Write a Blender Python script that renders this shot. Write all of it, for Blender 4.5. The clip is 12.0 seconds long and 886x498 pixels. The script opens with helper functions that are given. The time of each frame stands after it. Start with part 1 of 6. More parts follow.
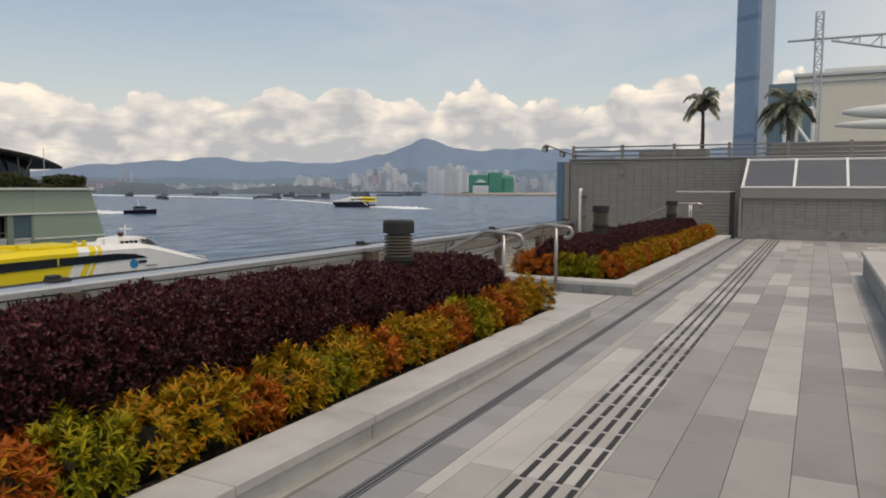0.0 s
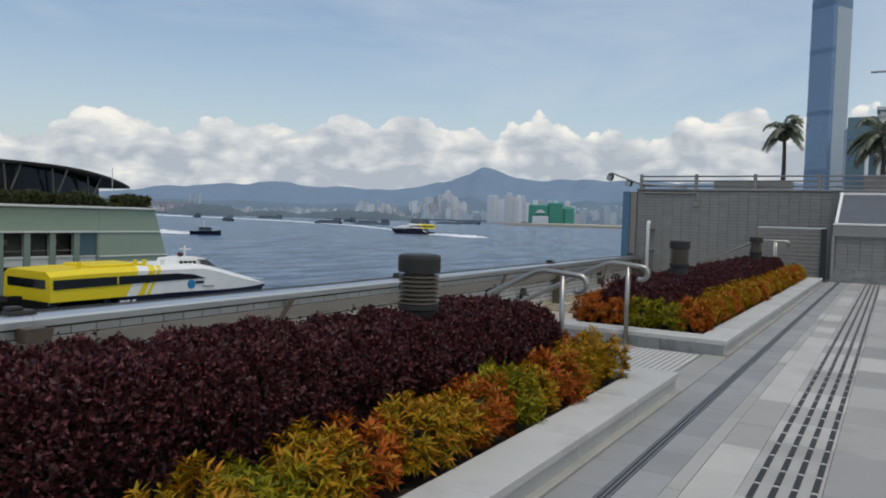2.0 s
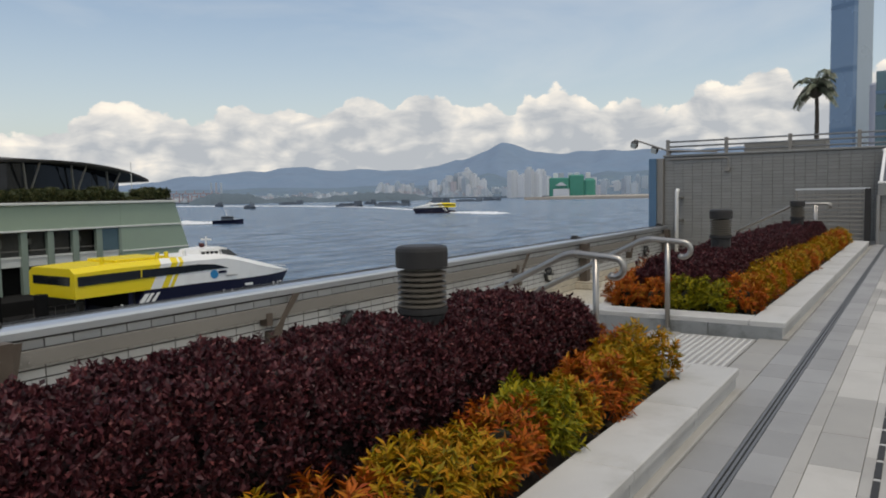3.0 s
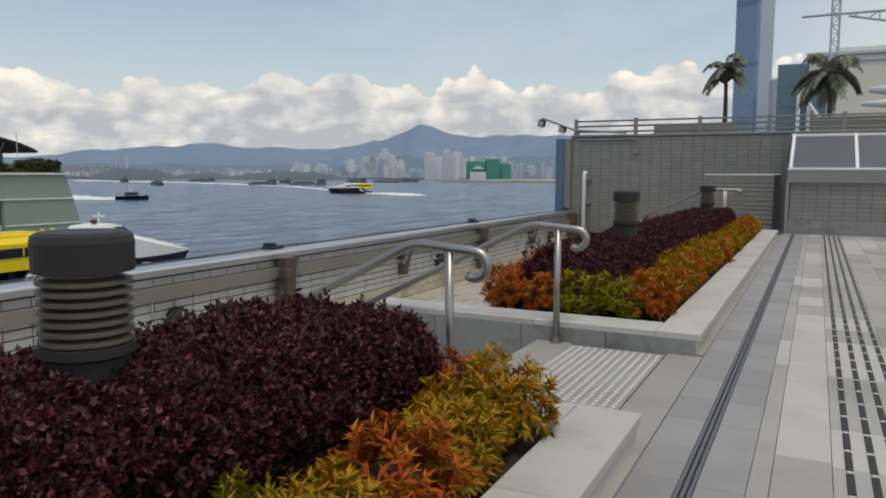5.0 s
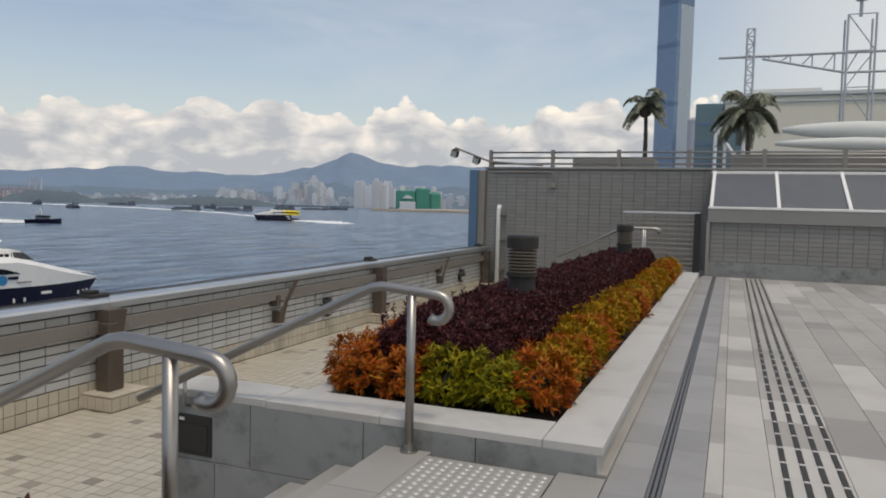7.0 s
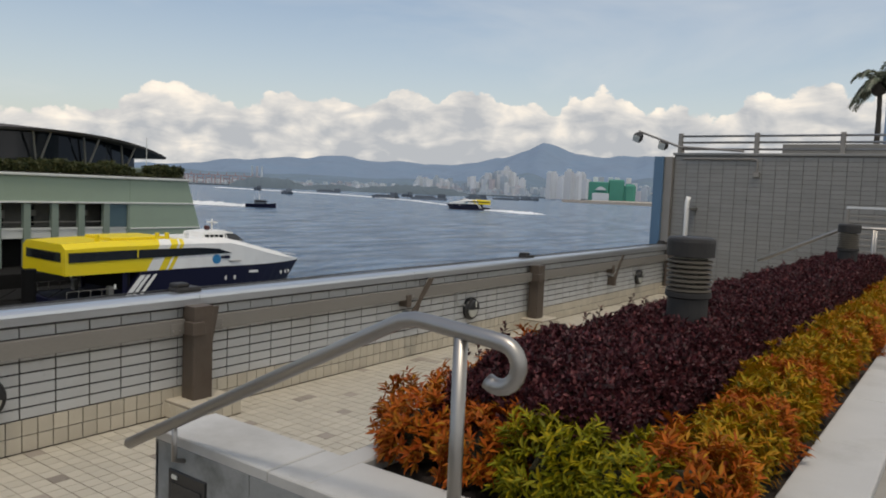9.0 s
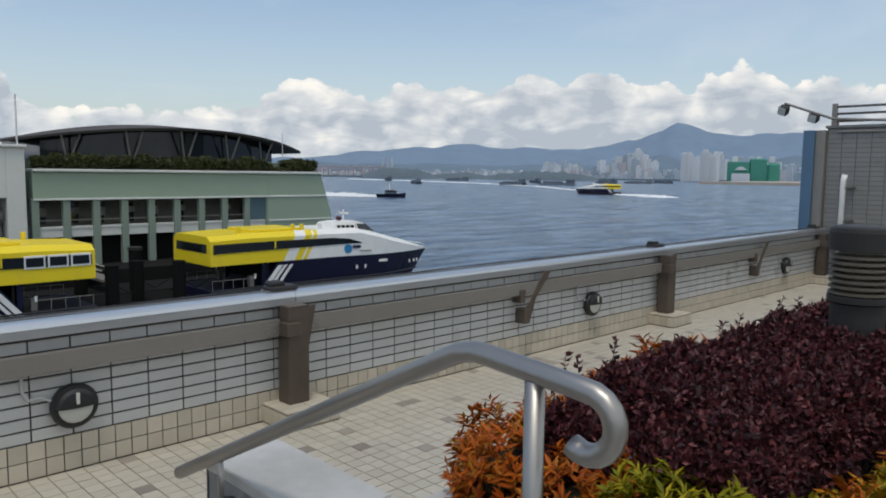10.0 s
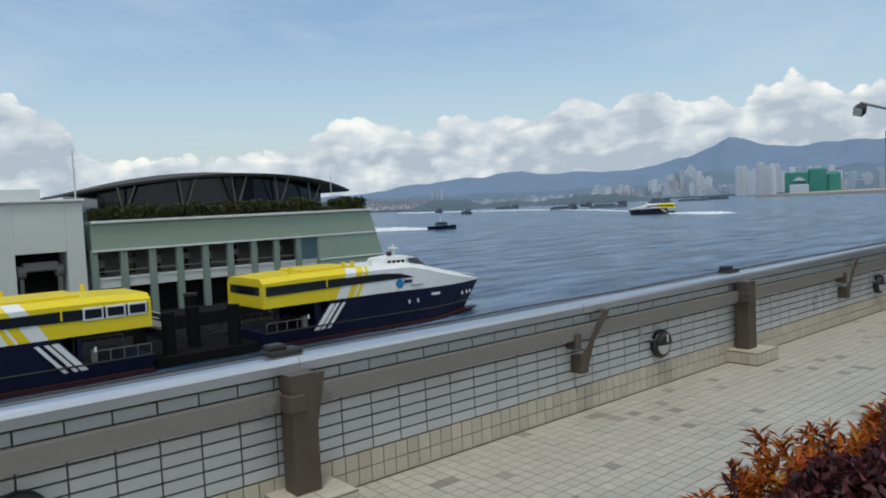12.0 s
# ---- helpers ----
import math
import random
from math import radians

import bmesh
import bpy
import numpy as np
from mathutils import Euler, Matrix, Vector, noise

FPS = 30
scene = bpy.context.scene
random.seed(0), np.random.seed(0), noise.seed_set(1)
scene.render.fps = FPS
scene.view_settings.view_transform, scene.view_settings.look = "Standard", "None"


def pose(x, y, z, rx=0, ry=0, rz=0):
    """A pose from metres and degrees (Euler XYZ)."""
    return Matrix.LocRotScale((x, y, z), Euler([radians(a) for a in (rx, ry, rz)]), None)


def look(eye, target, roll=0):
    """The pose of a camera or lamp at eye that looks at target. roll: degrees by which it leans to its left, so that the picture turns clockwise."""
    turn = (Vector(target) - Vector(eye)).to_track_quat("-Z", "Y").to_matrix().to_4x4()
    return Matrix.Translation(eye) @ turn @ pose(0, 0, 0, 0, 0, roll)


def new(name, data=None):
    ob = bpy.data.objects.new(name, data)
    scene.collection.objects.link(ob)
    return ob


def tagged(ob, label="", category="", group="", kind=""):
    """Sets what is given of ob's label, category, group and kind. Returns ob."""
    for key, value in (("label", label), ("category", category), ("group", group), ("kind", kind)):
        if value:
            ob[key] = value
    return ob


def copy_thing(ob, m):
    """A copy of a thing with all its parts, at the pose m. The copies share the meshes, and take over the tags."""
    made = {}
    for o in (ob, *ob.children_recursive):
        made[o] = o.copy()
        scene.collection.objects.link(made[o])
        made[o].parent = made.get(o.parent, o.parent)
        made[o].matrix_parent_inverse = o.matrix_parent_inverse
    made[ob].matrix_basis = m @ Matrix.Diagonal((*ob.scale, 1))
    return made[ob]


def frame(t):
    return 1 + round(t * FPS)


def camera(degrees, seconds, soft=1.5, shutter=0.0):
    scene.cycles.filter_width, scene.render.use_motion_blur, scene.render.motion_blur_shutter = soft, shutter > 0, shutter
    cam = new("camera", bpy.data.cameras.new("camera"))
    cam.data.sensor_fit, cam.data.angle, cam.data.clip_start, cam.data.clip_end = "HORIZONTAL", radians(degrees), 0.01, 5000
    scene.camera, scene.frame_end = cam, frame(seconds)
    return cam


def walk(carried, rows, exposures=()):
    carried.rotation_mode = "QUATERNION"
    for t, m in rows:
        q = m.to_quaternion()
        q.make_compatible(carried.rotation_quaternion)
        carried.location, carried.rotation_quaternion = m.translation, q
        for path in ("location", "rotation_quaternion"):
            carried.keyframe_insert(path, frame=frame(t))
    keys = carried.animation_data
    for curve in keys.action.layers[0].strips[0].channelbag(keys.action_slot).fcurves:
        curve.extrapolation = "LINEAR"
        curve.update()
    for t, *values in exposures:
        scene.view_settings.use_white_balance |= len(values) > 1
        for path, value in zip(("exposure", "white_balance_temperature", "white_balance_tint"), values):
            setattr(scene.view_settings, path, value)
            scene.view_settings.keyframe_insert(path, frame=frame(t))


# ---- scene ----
cam = camera(61.8, 12.0, soft=1.9)
PATH = [
    (0, (0.575, 0.499, 1.471), (-0.327, 2.277, 1.309), 0.2),
    (0.5, (0.386, 0.942, 1.47), (-0.603, 2.672, 1.301), -1.4),
    (1, (0.242, 1.387, 1.482), (-0.95, 2.99, 1.389), 0.2),
    (1.5, (0.021, 1.773, 1.481), (-1.083, 3.441, 1.517), 2.9),
    (2, (-0.127, 2.207, 1.446), (-1.169, 3.912, 1.358), 1.7),
    (2.5, (-0.333, 2.656, 1.451), (-1.485, 4.285, 1.31), 0.9),
    (3, (-0.556, 3.076, 1.463), (-1.647, 4.746, 1.316), -1.1),
    (4.8, (-0.895, 4.765, 1.357), (-1.791, 6.547, 1.21), -0.9),
    (5, (-0.929, 4.961, 1.355), (-1.823, 6.739, 1.157), 0.3),
    (5.5, (-1.007, 5.419, 1.422), (-1.884, 7.209, 1.26), 0.9),
    (6, (-0.98, 5.898, 1.431), (-1.796, 7.716, 1.267), 2.6),
    (6.5, (-1.052, 6.367, 1.411), (-1.8, 8.216, 1.262), 3.2),
    (6.7, (-1.064, 6.528, 1.444), (-1.783, 8.391, 1.33), 1.6),
    (8.3, (-1.098, 8.061, 1.411), (-1.847, 9.906, 1.217), 1.4),
    (8.5, (-1.168, 8.254, 1.426), (-2.105, 10.007, 1.205), 2.3),
    (9, (-1.369, 8.622, 1.424), (-2.537, 10.238, 1.265), 2.4),
    (9.5, (-1.5, 8.998, 1.428), (-2.819, 10.494, 1.283), 1.8),
    (10, (-1.662, 9.29, 1.427), (-3.088, 10.677, 1.224), 0.7),
    (10.5, (-1.903, 9.513, 1.434), (-3.373, 10.856, 1.251), -1.7),
    (11, (-2.042, 9.814, 1.39), (-3.496, 11.163, 1.131), -1.7),
    (11.5, (-2.187, 10.063, 1.414), (-3.591, 11.465, 1.168), -0.3),
    (12, (-2.433, 10.276, 1.426), (-3.96, 11.563, 1.307), -2.7),
]
walk(cam, [(t, look(eye, target, roll)) for t, eye, target, roll in PATH],
     [(0, 0.0, 7600, 14), (0.5, 0.0, 7150, 12), (1, 0.0, 6600, 10), (1.5, -0.08, 6600, 11), (2, -0.08, 6500, 9), (2.5, -0.06, 6950, 11), (3, 0.0, 7000, 11), (6, 0.0, 7000, 11), (8.5, 0.0, 7350, 16), (9, 0.0, 7150, 12), (9.5, 0.0, 6700, 10), (10.5, 0.0, 6400, 9), (11, 0.0, 6550, 11), (12, 0.0, 6200, 6)])

# ---- world and sun ----
world = bpy.data.worlds.new("harbour_sky")
scene.world = world
world.use_nodes = True
wn, wl = world.node_tree.nodes, world.node_tree.links
wn.clear()


def wmath(op, a, b=None, c=None, clamp=False):
    n = wn.new("ShaderNodeMath")
    n.operation = op
    n.use_clamp = clamp
    for i, v in enumerate((a, b, c)):
        if v is None:
            continue
        if isinstance(v, (int, float)):
            n.inputs[i].default_value = v
        else:
            wl.new(v, n.inputs[i])
    return n.outputs[0]


def wnoise(vec, scale, detail=6.0, rough=0.55, dist=0.0):
    n = wn.new("ShaderNodeTexNoise")
    n.inputs["Scale"].default_value = scale
    n.inputs["Detail"].default_value = detail
    n.inputs["Roughness"].default_value = rough
    n.inputs["Distortion"].default_value = dist
    wl.new(vec, n.inputs["Vector"])
    return n.outputs[0]


SUN_EL, SUN_AZ = 70.0, 138.0
sky = wn.new("ShaderNodeTexSky")
sky.sky_type = "NISHITA"
sky.sun_disc = False
sky.sun_elevation, sky.sun_rotation = radians(SUN_EL), radians(SUN_AZ)
sky.air_density, sky.dust_density, sky.ozone_density = 1.1, 1.6, 1.4
bg_sky = wn.new("ShaderNodeBackground")
bg_sky.inputs["Strength"].default_value = 0.135
wl.new(sky.outputs[0], bg_sky.inputs["Color"])

coord = wn.new("ShaderNodeTexCoord")
sep = wn.new("ShaderNodeSeparateXYZ")
wl.new(coord.outputs["Generated"], sep.inputs[0])
az = wmath("MULTIPLY", wmath("ARCTAN2", wmath("MULTIPLY", sep.outputs[0], -1.0), sep.outputs[1]), 57.2958)
el = wmath("MULTIPLY", wmath("ARCSINE", sep.outputs[2]), 57.2958)


def wvec(x, y, z=0.0):
    n = wn.new("ShaderNodeCombineXYZ")
    for i, v in enumerate((x, y, z)):
        if isinstance(v, (int, float)):
            n.inputs[i].default_value = v
        else:
            wl.new(v, n.inputs[i])
    return n.outputs[0]


# cumulus bank: rounded lobes along an uneven top edge over a flat, hazy base
def wlobes(vec, scale, smooth):
    n = wn.new("ShaderNodeTexVoronoi")
    n.feature = "SMOOTH_F1"
    n.inputs["Scale"].default_value = scale
    n.inputs["Smoothness"].default_value = smooth
    wl.new(vec, n.inputs["Vector"])
    return n.outputs["Distance"]


warp = wmath("MULTIPLY_ADD", wnoise(wvec(az, el, 2.0), 0.7, 3.0), 1.6, -0.8)
azw, elw = wmath("ADD", az, warp), wmath("ADD", el, wmath("MULTIPLY", warp, 0.5))
lobe_a = wlobes(wvec(wmath("MULTIPLY", azw, 0.21), wmath("MULTIPLY", elw, 0.30), 0.0), 1.0, 0.35)
lobe_b = wlobes(wvec(wmath("MULTIPLY", azw, 0.62), wmath("MULTIPLY", elw, 0.80), 4.0), 1.0, 0.3)
lobe_c = wnoise(wvec(az, wmath("MULTIPLY", el, 1.3), 7.0), 1.5, 5.0, 0.6)
# height of the bank's top round the horizon: tall in the east, a dip over the pier, rising again to the north
BANK = ((-6, 8.0), (3, 7.7), (6.5, 7.2), (9.5, 8.5), (12, 7.5), (14, 7.8), (16, 6.1), (18.6, 7.3), (21, 6.2), (24, 7.9), (26.4, 7.5), (27.7, 6.2), (29.3, 7.2), (31, 6.5), (34.4, 8.3),
        (36.8, 7.0), (39.8, 8.1), (42, 6.4), (44.5, 6.8), (46.5, 6.5), (48.4, 7.0), (51, 6.1), (53.4, 6.6), (57.6, 6.7), (60.8, 4.8), (64.5, 4.5), (69.3, 4.7), (72.7, 3.9), (75, 4.9), (77, 7.6), (80, 8.5), (96, 7.0))
bank = wn.new("ShaderNodeValToRGB")
span = wn.new("ShaderNodeMapRange")
span.inputs["From Min"].default_value, span.inputs["From Max"].default_value = -6.0, 96.0
wl.new(az, span.inputs["Value"])
wl.new(span.outputs[0], bank.inputs[0])
bank.color_ramp.interpolation = "EASE"
while len(bank.color_ramp.elements) < len(BANK):
    bank.color_ramp.elements.new(0.5)
for stop, (a_deg, e_deg) in zip(bank.color_ramp.elements, BANK):
    stop.position = (a_deg + 6.0) / 102.0
    stop.color = (e_deg / 10.0, e_deg / 10.0, e_deg / 10.0, 1)
puffs = wmath("ADD", wmath("MULTIPLY_ADD", lobe_a, -0.9, 0.35), wmath("MULTIPLY_ADD", lobe_b, -1.5, 0.75))
puffs = wmath("ADD", puffs, wmath("MULTIPLY_ADD", lobe_c, 1.0, -0.5))
edge = wmath("ADD", puffs, wmath("MULTIPLY", bank.outputs[0], 10.0))
depth = wmath("SUBTRACT", edge, el)
mask = wn.new("ShaderNodeMapRange")
mask.interpolation_type = "SMOOTHSTEP"
mask.inputs["From Min"].default_value, mask.inputs["From Max"].default_value = -0.02, 0.26
wl.new(depth, mask.inputs["Value"])
# brightness inside the bank: bright crowns, grey bellies
shade_n = wnoise(wvec(wmath("MULTIPLY", az, 0.24), wmath("MULTIPLY", el, 0.62), 9.0), 1.0, 7.0, 0.58, 0.4)
crown = wn.new("ShaderNodeMapRange")
crown.inputs["From Min"].default_value, crown.inputs["From Max"].default_value = 2.6, 0.1
wl.new(depth, crown.inputs["Value"])
relief = wmath("MULTIPLY_ADD", lobe_b, -0.75, 0.34)
light = wmath("ADD", wmath("MULTIPLY_ADD", crown.outputs[0], 0.42, relief), wmath("ADD", wmath("MULTIPLY_ADD", shade_n, 2.1, -0.88), wmath("MULTIPLY_ADD", lobe_a, -0.5, 0.28)), clamp=True)
cloud_ramp = wn.new("ShaderNodeValToRGB")
cr = cloud_ramp.color_ramp
cr.elements[0].position, cr.elements[0].color = 0.0, (0.46, 0.51, 0.575, 1)
cr.elements[1].position, cr.elements[1].color = 1.0, (1.0, 0.96, 0.89, 1)
e = cr.elements.new(0.5)
e.color = (0.69, 0.715, 0.735, 1)
wl.new(light, cloud_ramp.inputs[0])
bg_cloud = wn.new("ShaderNodeBackground")
bg_cloud.inputs["Strength"].default_value = 1.0
wl.new(cloud_ramp.outputs[0], bg_cloud.inputs["Color"])
# thin high veil
veil_n = wnoise(wvec(wmath("MULTIPLY", az, 0.035), wmath("MULTIPLY", el, 0.11), 4.0), 1.0, 5.0, 0.6, 0.6)
veil = wn.new("ShaderNodeMapRange")
veil.inputs["From Min"].default_value, veil.inputs["From Max"].default_value = 0.36, 0.72
veil.inputs["To Min"].default_value, veil.inputs["To Max"].default_value = 0.06, 0.52
wl.new(veil_n, veil.inputs["Value"])
low = wn.new("ShaderNodeMapRange")
low.inputs["From Min"].default_value, low.inputs["From Max"].default_value = 16.0, 6.0
low.inputs["To Max"].default_value = 0.30
wl.new(el, low.inputs["Value"])
glare = wn.new("ShaderNodeMapRange")
glare.interpolation_type = "SMOOTHSTEP"
glare.inputs["From Min"].default_value, glare.inputs["From Max"].default_value = 12.0, -12.0
glare.inputs["To Max"].default_value = 0.9
wl.new(az, glare.inputs["Value"])
veil_fac = wmath("MAXIMUM", wmath("MAXIMUM", veil.outputs[0], low.outputs[0]), glare.outputs[0])
bg_veil = wn.new("ShaderNodeBackground")
bg_veil.inputs["Color"].default_value = (0.74, 0.80, 0.85, 1)
bg_veil.inputs["Strength"].default_value = 0.92
mix1 = wn.new("ShaderNodeMixShader")
wl.new(veil_fac, mix1.inputs[0])
wl.new(bg_sky.outputs[0], mix1.inputs[1])
wl.new(bg_veil.outputs[0], mix1.inputs[2])
mix2 = wn.new("ShaderNodeMixShader")
wl.new(mask.outputs[0], mix2.inputs[0])
wl.new(mix1.outputs[0], mix2.inputs[1])
wl.new(bg_cloud.outputs[0], mix2.inputs[2])
wout = wn.new("ShaderNodeOutputWorld")
wl.new(mix2.outputs[0], wout.inputs["Surface"])

sun = new("sun", bpy.data.lights.new("sun", "SUN"))
sun.data.energy, sun.data.angle, sun.data.color = 1.4, radians(10.0), (1.0, 0.94, 0.85)
sd = Vector((math.sin(radians(SUN_AZ)) * math.cos(radians(SUN_EL)), math.cos(radians(SUN_AZ)) * math.cos(radians(SUN_EL)), math.sin(radians(SUN_EL))))
sun.matrix_world = look(sd * 60, (0, 0, 0))

# ---- materials ----


def mat(name, base, rough=0.6, metal=0.0, var=0.15, scale=8.0, fine=60.0, bump=0.15, dirt=None, dirt_amount=0.3, dirt_scale=1.2,
        rand=0.0, spec=0.5, stretch=(1, 1, 1), translucent=0.0, tints=None, rough_var=0.1, bump_dist=0.004):
    """Painted, stone, metal or leaf surface: two scales of tone, stains, relief and piece-to-piece change."""
    m = bpy.data.materials.new(name)
    m.use_nodes = True
    n, l = m.node_tree.nodes, m.node_tree.links
    bsdf = n["Principled BSDF"]
    tc = n.new("ShaderNodeTexCoord")
    geo = n.new("ShaderNodeNewGeometry")
    mp = n.new("ShaderNodeMapping")
    mp.inputs["Scale"].default_value = stretch
    l.new(geo.outputs["Position"], mp.inputs["Vector"])

    def noise_tex(sc, detail):
        t = n.new("ShaderNodeTexNoise")
        t.inputs["Scale"].default_value, t.inputs["Detail"].default_value, t.inputs["Roughness"].default_value = sc, detail, 0.6
        l.new(mp.outputs[0], t.inputs["Vector"])
        return t.outputs[0]

    big, small = noise_tex(scale, 4), noise_tex(fine, 3)

    def math_node(op, a, b, c=None):
        t = n.new("ShaderNodeMath")
        t.operation = op
        for i, v in enumerate((a, b, c)):
            if v is None:
                continue
            if isinstance(v, (int, float)):
                t.inputs[i].default_value = v
            else:
                l.new(v, t.inputs[i])
        return t.outputs[0]

    tone = math_node("ADD", math_node("MULTIPLY_ADD", big, 2 * var, 1 - var), math_node("MULTIPLY_ADD", small, var * 1.2, -var * 0.6))
    info = n.new("ShaderNodeObjectInfo")
    pick = math_node("FRACT", math_node("ADD", info.outputs["Random"], geo.outputs["Random Per Island"]), 0.0)
    if rand:
        tone = math_node("MULTIPLY", tone, math_node("MULTIPLY_ADD", pick, 2 * rand, 1 - rand))
    if tints:
        ramp = n.new("ShaderNodeValToRGB")
        while len(ramp.color_ramp.elements) < len(tints):
            ramp.color_ramp.elements.new(0.5)
        for i, c in enumerate(tints):
            ramp.color_ramp.elements[i].position = i / (len(tints) - 1)
            ramp.color_ramp.elements[i].color = (*c, 1)
        l.new(pick, ramp.inputs[0])
        col = ramp.outputs[0]
    else:
        rgb = n.new("ShaderNodeRGB")
        rgb.outputs[0].default_value = (*base, 1)
        col = rgb.outputs[0]
    if dirt:
        dn = noise_tex(dirt_scale, 6)
        rr = n.new("ShaderNodeMapRange")
        rr.inputs["From Min"].default_value, rr.inputs["From Max"].default_value = 0.5, 0.72
        rr.inputs["To Max"].default_value = dirt_amount
        l.new(dn, rr.inputs["Value"])
        mx = n.new("ShaderNodeMix")
        mx.data_type = "RGBA"
        l.new(rr.outputs[0], mx.inputs[0])
        l.new(col, mx.inputs[6])
        mx.inputs[7].default_value = (*dirt, 1)
        col = mx.outputs[2]
    mul = n.new("ShaderNodeVectorMath")
    mul.operation = "SCALE"
    l.new(col, mul.inputs[0])
    l.new(tone, mul.inputs["Scale"])
    l.new(mul.outputs[0], bsdf.inputs["Base Color"])
    l.new(math_node("MULTIPLY_ADD", big, 2 * rough_var, rough - rough_var), bsdf.inputs["Roughness"])
    bsdf.inputs["Metallic"].default_value = metal
    bsdf.inputs["Specular IOR Level"].default_value = spec
    if bump:
        b = n.new("ShaderNodeBump")
        b.inputs["Strength"].default_value, b.inputs["Distance"].default_value = bump, bump_dist
        l.new(math_node("ADD", small, math_node("MULTIPLY", big, 0.6)), b.inputs["Height"])
        l.new(b.outputs[0], bsdf.inputs["Normal"])
    if translucent:
        tr = n.new("ShaderNodeBsdfTranslucent")
        l.new(mul.outputs[0], tr.inputs["Color"])
        ms = n.new("ShaderNodeMixShader")
        ms.inputs[0].default_value = translucent
        l.new(bsdf.outputs[0], ms.inputs[1])
        l.new(tr.outputs[0], ms.inputs[2])
        l.new(ms.outputs[0], n["Material Output"].inputs["Surface"])
    return m


GRAN_PALE = mat("granite_pale", (0.45, 0.434, 0.405), 0.62, var=0.13, scale=3, fine=140, rand=0.05, dirt=(0.27, 0.25, 0.225), dirt_amount=0.5, dirt_scale=0.9)
GRAN_LIGHT = mat("granite_light", (0.345, 0.332, 0.31), 0.62, var=0.13, scale=3, fine=140, rand=0.07, dirt=(0.20, 0.185, 0.17), dirt_amount=0.55, dirt_scale=0.9)
GRAN_MID = mat("granite_mid", (0.30, 0.29, 0.272), 0.62, var=0.10, scale=3, fine=140, rand=0.07, dirt=(0.18, 0.17, 0.165), dirt_amount=0.4)
GRAN_DARK = mat("granite_dark", (0.27, 0.262, 0.25), 0.62, var=0.12, scale=3, fine=140, rand=0.07, dirt=(0.14, 0.135, 0.13), dirt_amount=0.4)
GRAN_BLUE = mat("granite_blue", (0.272, 0.270, 0.268), 0.6, var=0.14, scale=3, fine=140, rand=0.10, dirt=(0.17, 0.17, 0.17), dirt_amount=0.4)
GRAN_KERB = mat("granite_kerb", (0.45, 0.445, 0.43), 0.62, var=0.13, scale=2.5, fine=160, rand=0.06, dirt=(0.25, 0.235, 0.21), dirt_amount=0.6, dirt_scale=1.6)
GRAN_WALL = mat("granite_wall", (0.235, 0.245, 0.245), 0.66, var=0.22, scale=3.2, fine=120, rand=0.09, dirt=(0.10, 0.105, 0.10), dirt_amount=0.85, dirt_scale=4.5)
JOINT = mat("mortar", (0.27, 0.26, 0.24), 0.9, var=0.2, scale=6)
JOINT_SAND = mat("sand_mortar", (0.22, 0.19, 0.15), 0.9, var=0.25, scale=5)
JOINT_DARK = mat("dark_mortar", (0.075, 0.07, 0.066), 0.9, var=0.25, scale=5)
SOIL = mat("soil", (0.035, 0.026, 0.02), 0.95, var=0.4, scale=12, fine=90, bump=0.8, bump_dist=0.02)
STEEL = mat("brushed_steel", (0.36, 0.345, 0.325), 0.40, metal=1.0, var=0.08, scale=5, fine=200, bump=0.03, dirt=(0.33, 0.29, 0.25), dirt_amount=0.35, rough_var=0.1)
STEEL_COPING = mat("coping_steel", (0.66, 0.68, 0.70), 0.36, metal=1.0, var=0.06, scale=2, fine=120, bump=0.04, stretch=(1, 0.2, 1), rough_var=0.12)
STEEL_DULL = mat("weathered_steel", (0.125, 0.10, 0.082), 0.5, metal=0.5, var=0.2, scale=3, fine=60, bump=0.08, dirt=(0.09, 0.065, 0.05), dirt_amount=0.6, dirt_scale=2.5)
STEEL_BAR = mat("grey_channel_steel", (0.25, 0.235, 0.215), 0.5, metal=0.4, var=0.12, scale=3, fine=80, bump=0.05, stretch=(1, 0.3, 1))
TILE_WHITE = mat("glazed_white_tile", (0.53, 0.535, 0.53), 0.3, var=0.05, scale=1.5, fine=30, bump=0.02, rand=0.05, dirt=(0.45, 0.42, 0.37), dirt_amount=0.3)
TILE_BEIGE = mat("glazed_beige_tile", (0.52, 0.47, 0.38), 0.35, var=0.07, scale=1.5, fine=40, bump=0.03, rand=0.09, dirt=(0.32, 0.28, 0.22), dirt_amount=0.35)
TILE_FLOOR = mat("beige_floor_tile", (0.445, 0.41, 0.34), 0.5, var=0.08, scale=1.0, fine=50, bump=0.05, rand=0.07, dirt=(0.33, 0.30, 0.25), dirt_amount=0.4, dirt_scale=0.7)
TILE_BROWN = mat("brown_floor_tile", (0.27, 0.235, 0.20), 0.5, var=0.1, scale=2, fine=50, bump=0.05, rand=0.2)
TILE_GREY = mat("grey_wall_tile", (0.212, 0.213, 0.206), 0.45, var=0.07, scale=1.0, fine=40, bump=0.03, rand=0.06, dirt=(0.2, 0.195, 0.18), dirt_amount=0.3)
DARK_PAINT = mat("dark_grey_paint", (0.028, 0.027, 0.027), 0.55, var=0.15, scale=6, fine=60, bump=0.05, dirt=(0.06, 0.055, 0.05), dirt_amount=0.3, spec=0.3)
LOUVRE = mat("bronze_louvre", (0.12, 0.105, 0.085), 0.45, metal=0.3, var=0.15, scale=6)
